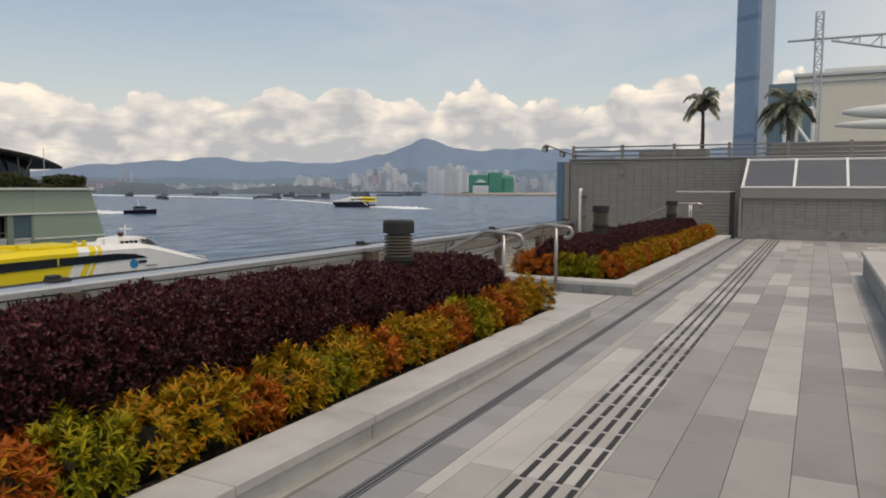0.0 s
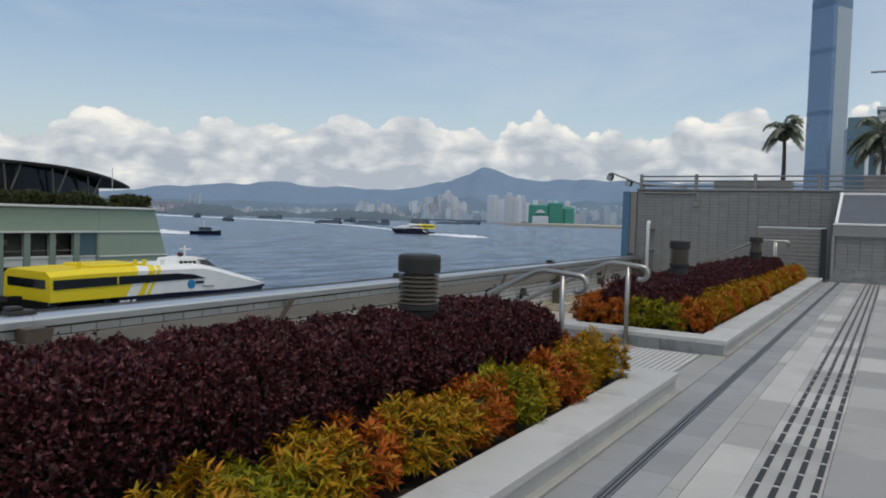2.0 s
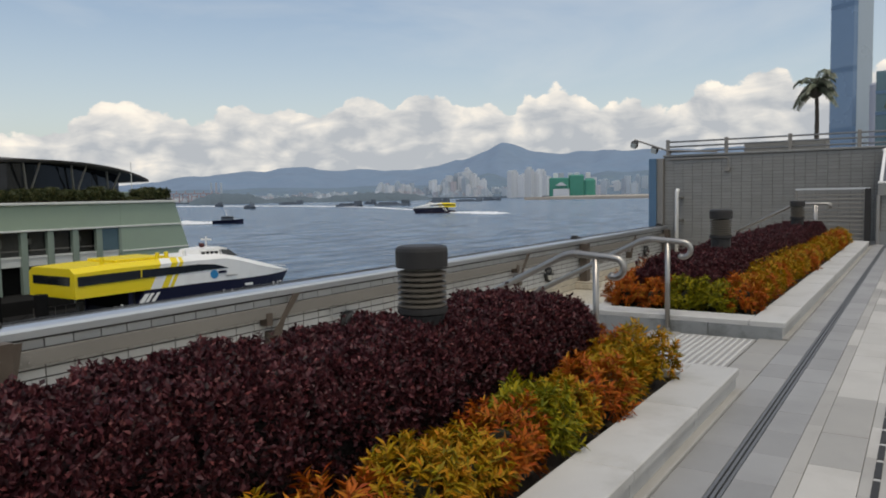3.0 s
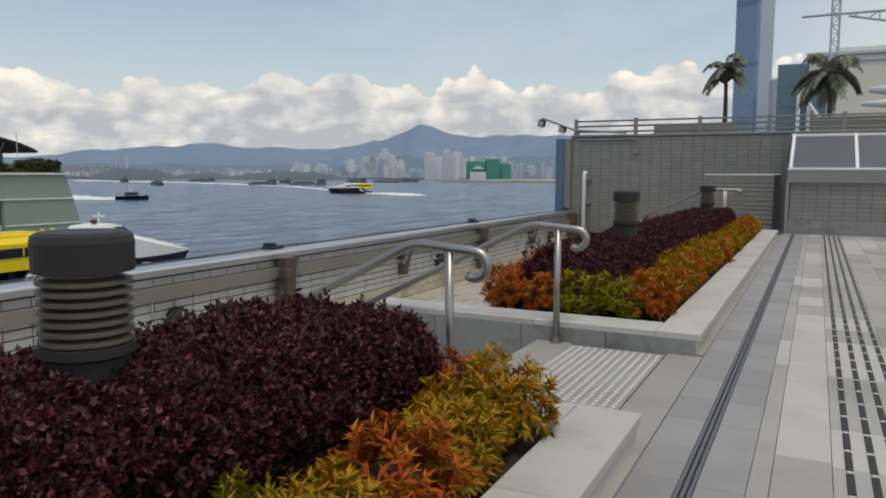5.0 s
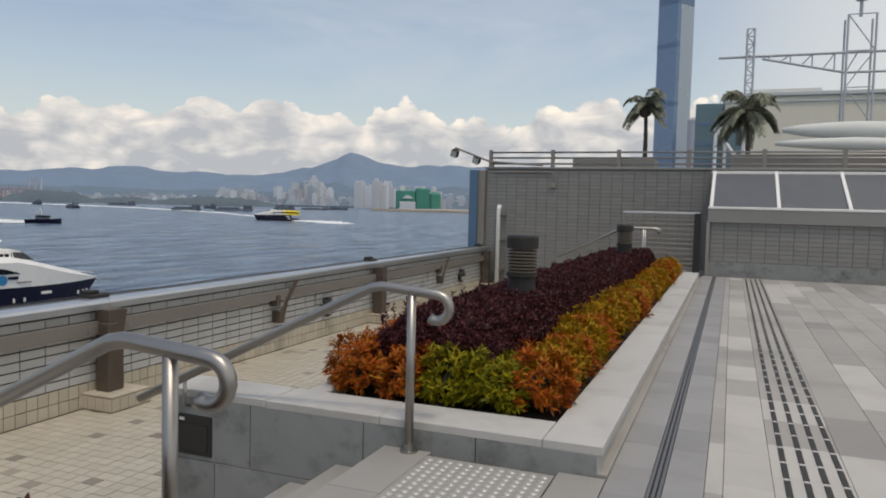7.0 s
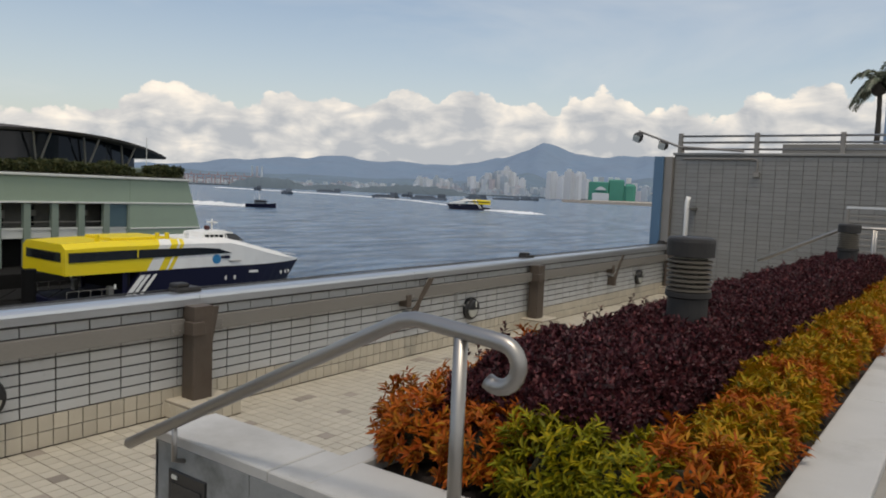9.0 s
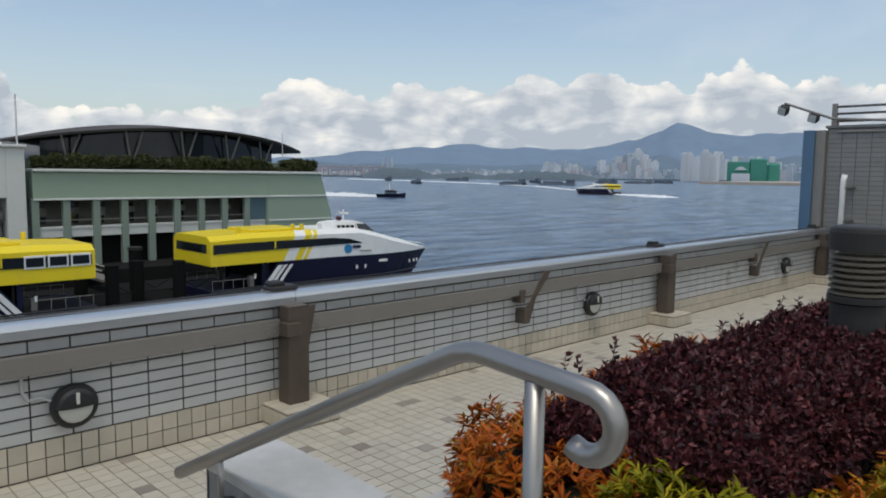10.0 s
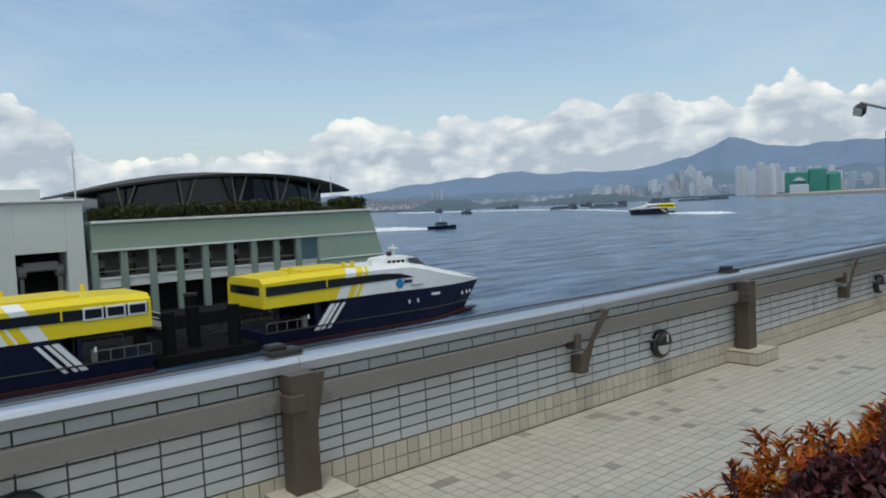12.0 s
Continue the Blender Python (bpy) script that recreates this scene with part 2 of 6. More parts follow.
BLACK = mat("black_plastic", (0.015, 0.015, 0.016), 0.4, var=0.1)
LENS = mat("lamp_glass", (0.55, 0.56, 0.52), 0.25, var=0.05)
STUD = mat("worn_steel_stud", (0.44, 0.44, 0.43), 0.5, metal=0.25, var=0.1, scale=8)
# Lamp core set darker than the lens glass for the dark ring gaps.
LAMP_CORE = mat("dark_lamp_core", (0.16, 0.15, 0.115), 0.5, var=0.2, scale=6)
PORT_RED = mat("port_crane_red", (0.34, 0.24, 0.25), 0.8, var=0.1, bump=0)
WHITE_PAINT = mat("white_paint", (0.78, 0.78, 0.76), 0.4, var=0.04, scale=0.6, fine=8, bump=0.02, dirt=(0.55, 0.53, 0.5), dirt_amount=0.25, dirt_scale=0.5)
YELLOW_PAINT = mat("yellow_paint", (0.78, 0.60, 0.012), 0.38, var=0.05, scale=0.5, fine=8, bump=0.02, dirt=(0.6, 0.47, 0.06), dirt_amount=0.3, dirt_scale=0.5)
NAVY = mat("navy_paint", (0.008, 0.009, 0.03), 0.5, var=0.15, scale=0.5, fine=6, bump=0.02, spec=0.2)
RED_BOOT = mat("red_antifouling", (0.055, 0.010, 0.010), 0.6, var=0.25, scale=0.5, fine=5)
DARK_GLASS = mat("dark_window_glass", (0.012, 0.014, 0.017), 0.08, var=0.1, bump=0.0)
PIER_GREEN = mat("pale_green_render", (0.27, 0.35, 0.275), 0.7, var=0.06, scale=0.25, fine=4, bump=0.02, dirt=(0.25, 0.31, 0.26), dirt_amount=0.35, dirt_scale=0.2)
PIER_GREEN_D = mat("grey_green_column", (0.20, 0.255, 0.215), 0.7, var=0.06, scale=0.4, fine=5)
PIER_WHITE = mat("off_white_render", (0.6, 0.62, 0.6), 0.7, var=0.06, scale=0.3, fine=4, dirt=(0.42, 0.43, 0.42), dirt_amount=0.35, dirt_scale=0.3)
ROOF_GREY = mat("dark_roof_metal", (0.075, 0.068, 0.066), 0.8, metal=0.0, spec=0.2, var=0.12, scale=0.3, fine=3)
# Shade of openings and recesses, put into near-black and dim wall colours.
SHADE_DARK = mat("shade_black", (0.014, 0.014, 0.014), 0.9, var=0.3, scale=0.6, fine=3, spec=0.1)
DIM_WALL = mat("shade_dimmed_wall", (0.11, 0.108, 0.098), 0.8, var=0.3, scale=0.5, fine=2)
RUBBER = mat("black_rubber", (0.009, 0.009, 0.009), 0.9, var=0.3, scale=3, spec=0.08)
CONCRETE = mat("pier_concrete", (0.2, 0.195, 0.18), 0.85, var=0.2, scale=0.5, fine=5, dirt=(0.06, 0.06, 0.055), dirt_amount=0.6, dirt_scale=0.4)
BEIGE_RENDER = mat("beige_render", (0.74, 0.70, 0.58), 0.75, var=0.05, scale=0.15, fine=2, dirt=(0.66, 0.63, 0.54), dirt_amount=0.3, dirt_scale=0.1)
BLUE_PANEL = mat("blue_panel", (0.075, 0.15, 0.24), 0.4, var=0.1, scale=1.5, fine=20)
PURPLE_LEAF = mat("purple_leaf", (0.05, 0.016, 0.02), 0.5, var=0.2, scale=6, fine=40, bump=0, rand=0.45, translucent=0.15, spec=0.3,
                  tints=[(0.024, 0.008, 0.011), (0.052, 0.014, 0.019), (0.094, 0.021, 0.027), (0.036, 0.011, 0.015), (0.125, 0.034, 0.034)])
ORANGE_LEAF = mat("orange_leaf", (0.4, 0.1, 0.02), 0.55, var=0.2, scale=8, bump=0, rand=0.3, translucent=0.2, spec=0.2,
                  tints=[(0.28, 0.11, 0.006), (0.39, 0.085, 0.006), (0.44, 0.11, 0.007), (0.27, 0.04, 0.006), (0.33, 0.16, 0.008)])
YELLOW_LEAF = mat("yellow_leaf", (0.4, 0.3, 0.02), 0.55, var=0.2, scale=8, bump=0, rand=0.3, translucent=0.2, spec=0.2,
                  tints=[(0.13, 0.135, 0.005), (0.36, 0.22, 0.006), (0.42, 0.18, 0.006), (0.26, 0.205, 0.005), (0.38, 0.115, 0.006)])
LIME_LEAF = mat("lime_leaf", (0.2, 0.3, 0.02), 0.55, var=0.2, scale=8, bump=0, rand=0.3, translucent=0.2, spec=0.2,
                tints=[(0.09, 0.115, 0.005), (0.26, 0.235, 0.006), (0.16, 0.17, 0.005), (0.35, 0.26, 0.006), (0.065, 0.085, 0.005)])
TWIG = mat("twig", (0.05, 0.032, 0.022), 0.8, var=0.3, scale=20)
# Near-black colours that paint in the shade inside hedges and shrubs.
LEAF_SHADE = mat("shaded_foliage_core", (0.009, 0.005, 0.005), 0.9, var=0.4, scale=15, fine=60, bump=0.6, bump_dist=0.02)
SHRUB_SHADE = mat("shrub_shade_core", (0.022, 0.02, 0.006), 0.9, var=0.4, scale=15, fine=60, bump=0.6, bump_dist=0.02)
# Palm tints are paled towards grey to carry haze.
PALM_LEAF = mat("palm_leaf", (0.07, 0.095, 0.05), 0.5, var=0.2, scale=2, bump=0, rand=0.3, translucent=0.2,
                tints=[(0.14, 0.175, 0.115), (0.20, 0.235, 0.16), (0.27, 0.265, 0.20)])
PALM_TRUNK = mat("palm_trunk", (0.07, 0.06, 0.05), 0.85, var=0.3, scale=4, fine=40, bump=0.5, bump_dist=0.02)
TERRACE_LEAF = mat("terrace_leaf", (0.05, 0.07, 0.025), 0.6, var=0.2, scale=1, bump=0, rand=0.3, translucent=0.2,
                   tints=[(0.03, 0.045, 0.015), (0.06, 0.08, 0.025), (0.10, 0.09, 0.03)])
FOAM = mat("foam", (0.8, 0.82, 0.84), 0.8, var=0.1, scale=0.3, fine=2)
# Distance haze is in these blue hill colours; dirt only mottles the slopes.
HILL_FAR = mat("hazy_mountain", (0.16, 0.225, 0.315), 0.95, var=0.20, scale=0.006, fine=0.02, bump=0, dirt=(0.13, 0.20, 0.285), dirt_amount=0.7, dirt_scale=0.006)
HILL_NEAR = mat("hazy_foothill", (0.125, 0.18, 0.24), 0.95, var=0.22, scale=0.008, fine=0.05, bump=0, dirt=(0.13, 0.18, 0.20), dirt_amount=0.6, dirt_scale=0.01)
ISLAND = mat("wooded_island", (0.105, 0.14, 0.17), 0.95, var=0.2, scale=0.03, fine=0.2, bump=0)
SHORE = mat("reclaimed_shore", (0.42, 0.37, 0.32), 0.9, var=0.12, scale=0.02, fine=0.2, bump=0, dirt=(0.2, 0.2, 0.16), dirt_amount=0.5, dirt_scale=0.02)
# Far city tones are lifted towards haze in the colour itself.
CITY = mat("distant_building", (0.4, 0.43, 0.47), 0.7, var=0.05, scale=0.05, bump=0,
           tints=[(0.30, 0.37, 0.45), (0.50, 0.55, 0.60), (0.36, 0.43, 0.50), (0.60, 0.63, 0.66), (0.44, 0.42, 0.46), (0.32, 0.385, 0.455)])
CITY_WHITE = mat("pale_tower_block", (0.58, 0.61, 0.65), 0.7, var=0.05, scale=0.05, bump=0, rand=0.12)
GREEN_NET = mat("green_netting", (0.05, 0.235, 0.18), 0.8, var=0.15, scale=0.03, fine=0.2, bump=0)
TOWER_GLASS = mat("blue_tower_glass", (0.185, 0.27, 0.385), 0.25, var=0.06, scale=0.01, fine=0.2, bump=0, metal=0.35)
# Lighter copy of the tower glass: the sunny side's brightness is in its colour.
TOWER_LIT = mat("sunlit_tower_glass", (0.36, 0.42, 0.47), 0.3, var=0.06, scale=0.01, fine=0.2, bump=0, metal=0.3)
TOWER_BAND = mat("tower_band", (0.12, 0.20, 0.31), 0.35, var=0.1, scale=0.02, bump=0)
TEAL_GLASS = mat("teal_glass", (0.12, 0.19, 0.22), 0.2, var=0.1, scale=0.2, bump=0, metal=0.3)
SHIP = mat("dark_ship", (0.11, 0.135, 0.17), 0.7, var=0.2, scale=0.1, bump=0, rand=0.3)
GLASS_GREY = mat("tinted_sloping_glass", (0.085, 0.09, 0.10), 0.35, var=0.06, scale=1.0, bump=0, dirt=(0.16, 0.16, 0.16), dirt_amount=0.3)
BLUE_MARK = mat("blue_mark", (0.02, 0.20, 0.42), 0.4, var=0.05)

# water: small chop over longer swell, with ripple light and dark in the colour
WATER = bpy.data.materials.new("harbour_water")
WATER.use_nodes = True
n_, l_ = WATER.node_tree.nodes, WATER.node_tree.links
b_ = n_["Principled BSDF"]
# Navy-to-pale ramp paints the bright and dark sides of ripples.
painted_ripple = n_.new("ShaderNodeValToRGB")
painted_ripple.color_ramp.elements[0].position, painted_ripple.color_ramp.elements[0].color = 0.40, (0.012, 0.042, 0.095, 1)
painted_ripple.color_ramp.elements[1].position, painted_ripple.color_ramp.elements[1].color = 0.62, (0.13, 0.20, 0.30, 1)
l_.new(painted_ripple.outputs[0], b_.inputs["Base Color"])
b_.inputs["Roughness"].default_value = 0.22
b_.inputs["IOR"].default_value = 1.33
g_ = n_.new("ShaderNodeNewGeometry")


def water_noise(scale, detail, stretch):
    mp = n_.new("ShaderNodeMapping")
    mp.inputs["Scale"].default_value = stretch
    mp.inputs["Rotation"].default_value = (0, 0, radians(35))
    t = n_.new("ShaderNodeTexNoise")
    t.inputs["Scale"].default_value, t.inputs["Detail"].default_value, t.inputs["Roughness"].default_value = scale, detail, 0.62
    l_.new(g_.outputs["Position"], mp.inputs["Vector"])
    l_.new(mp.outputs[0], t.inputs["Vector"])
    return t.outputs[0]


bp1 = n_.new("ShaderNodeBump")
l_.new(water_noise(0.15, 9, (1, 0.3, 1)), painted_ripple.inputs[0])
bp1.inputs["Strength"].default_value, bp1.inputs["Distance"].default_value = 1.0, 1.5
l_.new(water_noise(0.35, 5, (1, 0.55, 1)), bp1.inputs["Height"])
bp2 = n_.new("ShaderNodeBump")
bp2.inputs["Strength"].default_value, bp2.inputs["Distance"].default_value = 1.0, 6.0
l_.new(water_noise(0.05, 4, (1, 0.45, 1)), bp2.inputs["Height"])
l_.new(bp1.outputs[0], bp2.inputs["Normal"])
l_.new(bp2.outputs[0], b_.inputs["Normal"])

# Steel colour paled for haze on the masts; also lightens the gate's top bar.
MAST_GREY = mat("pale_steel", (0.48, 0.50, 0.52), 0.6, var=0.08, scale=1.0)
DRAIN_GREY = mat("drain_grey", (0.11, 0.115, 0.125), 0.6, var=0.15)
JOINT_GREY = mat("grey_grout", (0.13, 0.128, 0.12), 0.9, var=0.2, scale=5)

# ---- builders ----


def link_mesh(name, me, material, parent=None, label=""):
    ob = new(name, me)
    if material and not me.materials:
        me.materials.append(material)
    if parent:
        ob.parent = parent
    if label:
        ob["label"] = label
    return ob


def part(name, bm, material, parent, label="", smooth=False):
    me = bpy.data.meshes.new(name)
    bmesh.ops.recalc_face_normals(bm, faces=bm.faces)
    bm.to_mesh(me)
    bm.free()
    if smooth:
        for p in me.polygons:
            p.use_smooth = True
    return link_mesh(name, me, material, parent, label)


def thing(name, label, category, group="", kind="", at=None):
    ob = new(name)
    ob.empty_display_size = 0.1
    if at:
        ob.matrix_basis = at
    return tagged(ob, label, category, group, kind)


def add_box(bm, x0, x1, y0, y1, z0, z1, bevel=0.0, m=None, seg=1):
    vs = [bm.verts.new(v) for v in ((x0, y0, z0), (x1, y0, z0), (x1, y1, z0), (x0, y1, z0), (x0, y0, z1), (x1, y0, z1), (x1, y1, z1), (x0, y1, z1))]
    fs = [bm.faces.new([vs[i] for i in f]) for f in ((3, 2, 1, 0), (4, 5, 6, 7), (0, 1, 5, 4), (1, 2, 6, 5), (2, 3, 7, 6), (3, 0, 4, 7))]
    if bevel:
        es = list({e for f in fs for e in f.edges})
        r = bmesh.ops.bevel(bm, geom=es, offset=bevel, segments=seg, affect="EDGES", profile=0.5)
        vs = list({v for f in r["faces"] for v in f.verts})
    if m is not None:
        bmesh.ops.transform(bm, matrix=m, verts=vs)
    return vs


def box_bm(*a, bevel=0.0, seg=1):
    bm = bmesh.new()
    add_box(bm, *a, bevel=bevel, seg=seg)
    return bm


def add_tube(bm, pts, r, sides=12, cap=True, radii=None, ref=None):
    """A round bar through points."""
    pts = [Vector([float(c) for c in p]) for p in pts]
    rings = []
    for i, p in enumerate(pts):
        d = (pts[min(i + 1, len(pts) - 1)] - pts[max(i - 1, 0)]).normalized()
        up = Vector((0, 0, 1)) if abs(d.z) < 0.95 else Vector((1, 0, 0))
        a = d.cross(Vector(ref) if ref else up).normalized()
        b = a.cross(d).normalized()
        rr = float(radii[i] if radii else r)
        rings.append([bm.verts.new(p + rr * (math.cos(t) * a + math.sin(t) * b)) for t in (2 * math.pi * k / sides for k in range(sides))])
    for q, s in zip(rings, rings[1:]):
        for k in range(sides):
            bm.faces.new((q[k], q[(k + 1) % sides], s[(k + 1) % sides], s[k]))
    if cap:
        bm.faces.new(rings[0][::-1])
        bm.faces.new(rings[-1])


def tube_bm(pts, r, sides=12, radii=None, ref=None):
    bm = bmesh.new()
    add_tube(bm, pts, r, sides, radii=radii, ref=ref)
    return bm


def lathe_bm(profile, sides=28):
    """A turned body from (radius, height) pairs."""
    bm = bmesh.new()
    rings = [[bm.verts.new((r * math.cos(2 * math.pi * k / sides), r * math.sin(2 * math.pi * k / sides), z)) for k in range(sides)] for r, z in profile]
    for q, s in zip(rings, rings[1:]):
        for k in range(sides):
            bm.faces.new((q[k], q[(k + 1) % sides], s[(k + 1) % sides], s[k]))
    bm.faces.new(rings[0][::-1])
    bm.faces.new(rings[-1])
    return bm


def prism_bm(outline, axis, a, b):
    """A flat outline pushed along an axis from a to b."""
    bm = bmesh.new()
    put = {"x": lambda u, v, w: (w, u, v), "y": lambda u, v, w: (u, w, v), "z": lambda u, v, w: (u, v, w)}[axis]
    q = [bm.verts.new(put(u, v, a)) for u, v in outline]
    s = [bm.verts.new(put(u, v, b)) for u, v in outline]
    k = len(outline)
    for i in range(k):
        bm.faces.new((q[i], q[(i + 1) % k], s[(i + 1) % k], s[i]))
    bm.faces.new(q[::-1])
    bm.faces.new(s)
    return bm


SLABS = {}


def slab_data(w, l, h, c):
    """Vertices and faces of a piece w x l x h with a chamfered upper edge, centred, its top at 0."""
    a, b = w / 2, l / 2
    v = [(-a, -b, -h), (a, -b, -h), (a, b, -h), (-a, b, -h), (-a, -b, -c), (a, -b, -c), (a, b, -c), (-a, b, -c),
         (-a + c, -b + c, 0), (a - c, -b + c, 0), (a - c, b - c, 0), (-a + c, b - c, 0)]
    f = [(0, 1, 5, 4), (1, 2, 6, 5), (2, 3, 7, 6), (3, 0, 4, 7), (4, 5, 9, 8), (5, 6, 10, 9), (6, 7, 11, 10), (7, 4, 8, 11), (8, 9, 10, 11)]
    return v, f


def slab_mesh(name, w, l, h, c, material):
    key = (name, round(w, 3), round(l, 3), round(h, 3), material.name)
    if key not in SLABS:
        me = bpy.data.meshes.new(name)
        v, f = slab_data(w, l, h, c)
        me.from_pydata(v, [], f)
        me.materials.append(material)
        SLABS[key] = me
    return SLABS[key]


def piece(name, w, l, h, c, material, parent, m):
    ob = new(name, slab_mesh(name, w, l, h, c, material))
    ob.parent = parent
    ob.matrix_basis = m
    return ob


def joined(name, pieces, material, parent=None, label=""):
    """Many slabs (w, l, h, c, matrix) as one mesh."""
    V, F = [], []
    for w, l, h, c, m in pieces:
        v, f = slab_data(w, l, h, c)
        k = len(V)
        V += [tuple(m @ Vector(p)) for p in v]
        F += [tuple(i + k for i in q) for q in f]
    me = bpy.data.meshes.new(name)
    me.from_pydata(V, [], F)
    ob = link_mesh(name, me, material, parent, label)
    ob["kind"] = "stuff"
    return ob


def leaf_mesh(name, base, way, side, length, width, material, bend=0.25):
    """Many small pointed leaves: base points, growth directions, widths; each leaf folds along its rib."""
    k = len(base)
    way = way / np.linalg.norm(way, axis=1, keepdims=True)
    side = side - way * np.sum(side * way, axis=1, keepdims=True)
    side /= np.linalg.norm(side, axis=1, keepdims=True) + 1e-9
    nor = np.cross(way, side)
    L, W = length[:, None], width[:, None]
    mid = base + way * L * 0.45
    v = np.empty((k, 4, 3))
    v[:, 0] = base
    v[:, 1] = mid + side * W * 0.5 + nor * W * bend
    v[:, 2] = base + way * L - nor * L * 0.12
    v[:, 3] = mid - side * W * 0.5 + nor * W * bend
    idx = np.arange(k)[:, None] * 4
    tri = np.concatenate([idx + np.array([[0, 1, 2]]), idx + np.array([[0, 2, 3]])], axis=1).reshape(-1, 3)
    me = bpy.data.meshes.new(name)
    me.vertices.add(k * 4)
    me.vertices.foreach_set("co", v.reshape(-1))
    me.loops.add(k * 6)
    me.loops.foreach_set("vertex_index", tri.reshape(-1).astype(np.int32))
    me.polygons.add(k * 2)
    me.polygons.foreach_set("loop_start", np.arange(0, k * 6, 3, dtype=np.int32))
    me.update(calc_edges=True)
    me.materials.append(material)
    return me

# ---- setting ----
KERB_X, KERB_Z, KERB_W = -1.66, 0.17, 0.33
P1_END, P2_START, P2_END = 8.65, 10.745, 23.2
LOW, PAR_X, WALL_Y = -0.825, -7.45, 26.6
SEA = -12.5
rng = np.random.default_rng(7)

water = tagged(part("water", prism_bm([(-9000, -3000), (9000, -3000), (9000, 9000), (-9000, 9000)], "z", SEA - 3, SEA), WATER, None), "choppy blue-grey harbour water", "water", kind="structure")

# terrace body under the floors
terrace = tagged(part("ground", box_bm(-7.64, 14, -12, 60, SEA - 2, LOW - 0.02), CONCRETE, None), "grey concrete podium under the terrace", "ground", kind="structure")
deck = tagged(part("deck", box_bm(-2.95, 14, -12, 30, LOW - 0.02, -0.032), JOINT, None), "mortar bed of the upper terrace", "floor", kind="structure")

# planters: granite-faced kerbs round beds of soil
def planter(y0, y1, end_near, end_far):
    """A long bed with coping slabs on its walkway side and at the ends by the steps."""
    p = thing("planter", "long pale granite planter with dark soil", "planter")
    part("soil", box_bm(-3.58, KERB_X - 0.05, y0 + 0.05, y1 - 0.05, LOW, 0.10), SOIL, p, "dark bare soil")
    part("kerb_core", box_bm(KERB_X - KERB_W + 0.02, KERB_X - 0.03, y0 + 0.02, y1 - 0.02, -0.03, 0.12), JOINT, p)
    part("back_wall", box_bm(-3.70, -3.56, y0 + 0.02, y1, LOW, 0.17, bevel=0.008), GRAN_KERB, p)
    n = max(1, round((y1 - y0) / 1.13))
    step = (y1 - y0) / n
    for i in range(n):
        yc = y0 + (i + 0.5) * step
        piece("coping_slab", KERB_W, step - 0.006, 0.05, 0.006, GRAN_KERB, p, pose(KERB_X - KERB_W / 2, yc, KERB_Z + 0.0015 * rng.standard_normal()))
        piece("face_slab", 0.13, step - 0.006, 0.028, 0.004, GRAN_KERB, p, pose(KERB_X - 0.022, yc, 0.056, 0, 90, 0))
    part("skirting", box_bm(KERB_X - 0.03, KERB_X + 0.028, y0, y1, -0.02, 0.022, bevel=0.006), GRAN_LIGHT, p, "narrow stained granite skirting")
    for on, y, s in ((end_near, y0, 1), (end_far, y1, -1)):
        if not on:
            continue
        ya, yb = sorted((y, y + s * (0.36 if s > 0 else 0.30)))
        part("end_wall", box_bm(-4.62, KERB_X - 0.04, ya + 0.025, yb - 0.025, LOW, 0.118), JOINT, p)
        cuts = [-4.64, -3.80, -2.99, KERB_X - KERB_W - 0.002]
        for a, b in zip(cuts, cuts[1:]):
            piece("coping_slab", b - a - 0.006, yb - ya, 0.05, 0.006, GRAN_KERB, p, pose((a + b) / 2, (ya + yb) / 2, KERB_Z + 0.001 * rng.standard_normal()))
        face = y
        rot = 90 if s > 0 else -90
        top_cuts = [-4.64, -3.92, -3.10, -2.38, KERB_X - 0.024]
        for a, b in zip(top_cuts, top_cuts[1:]):
            piece("wall_slab", b - a - 0.006, 0.42, 0.028, 0.003, GRAN_WALL, p, pose((a + b) / 2, face, -0.092, rot, 0, 0))
        low_cuts = [-4.64, -4.20, -3.46, -2.72]
        for a, b in zip(low_cuts, low_cuts[1:]):
            piece("wall_slab", b - a - 0.006, 0.48, 0.028, 0.003, GRAN_WALL, p, pose((a + b) / 2, face, -0.546, rot, 0, 0))
        piece("wall_slab", 0.94, yb - ya, 0.028, 0.003, GRAN_WALL, p, pose(-4.64, (ya + yb) / 2, -0.35, 0, -90, 0))
    return p


planter_a = planter(-4.0, P1_END, False, True)
planter_b = planter(P2_START, P2_END, True, False)

# steps from the landing to the lower deck
for i in range(4):
    z = -0.165 * (i + 1)
    s = tagged(part("step", box_bm(-2.95 - 0.33 * (i + 1), -2.95 - 0.33 * i + 0.01, P1_END + 0.01, P2_START - 0.01, LOW - 0.01, z, bevel=0.008), GRAN_MID, None), "grey granite step between the planters", "step", "flight of steps", kind="structure")

# parapet towards the harbour
parapet = tagged(thing("wall_parapet", "", ""), "low white-tiled harbour parapet with a steel coping", "wall", kind="structure")
part("wall_core", box_bm(-7.65, PAR_X - 0.012, -6, WALL_Y + 0.5, SEA - 1, 0.24), JOINT_DARK, parapet)
coping_profile = [(-7.66, 0.18), (-7.66, 0.30), (-7.64, 0.335), (-7.60, 0.345), (-7.46, 0.345), (-7.395, 0.341), (-7.368, 0.322), (-7.36, 0.295), (-7.36, 0.228), (-7.44, 0.222)]
cope_cuts = [-6.0, -3.67, -0.33, 3.0, 6.32, 9.65, 12.97, 16.3, 19.62, 22.95, 26.5]
for a, b in zip(cope_cuts, cope_cuts[1:]):
    part("coping", prism_bm(coping_profile, "y", a + 0.002, b - 0.002), STEEL_COPING, parapet, "bright folded steel coping")
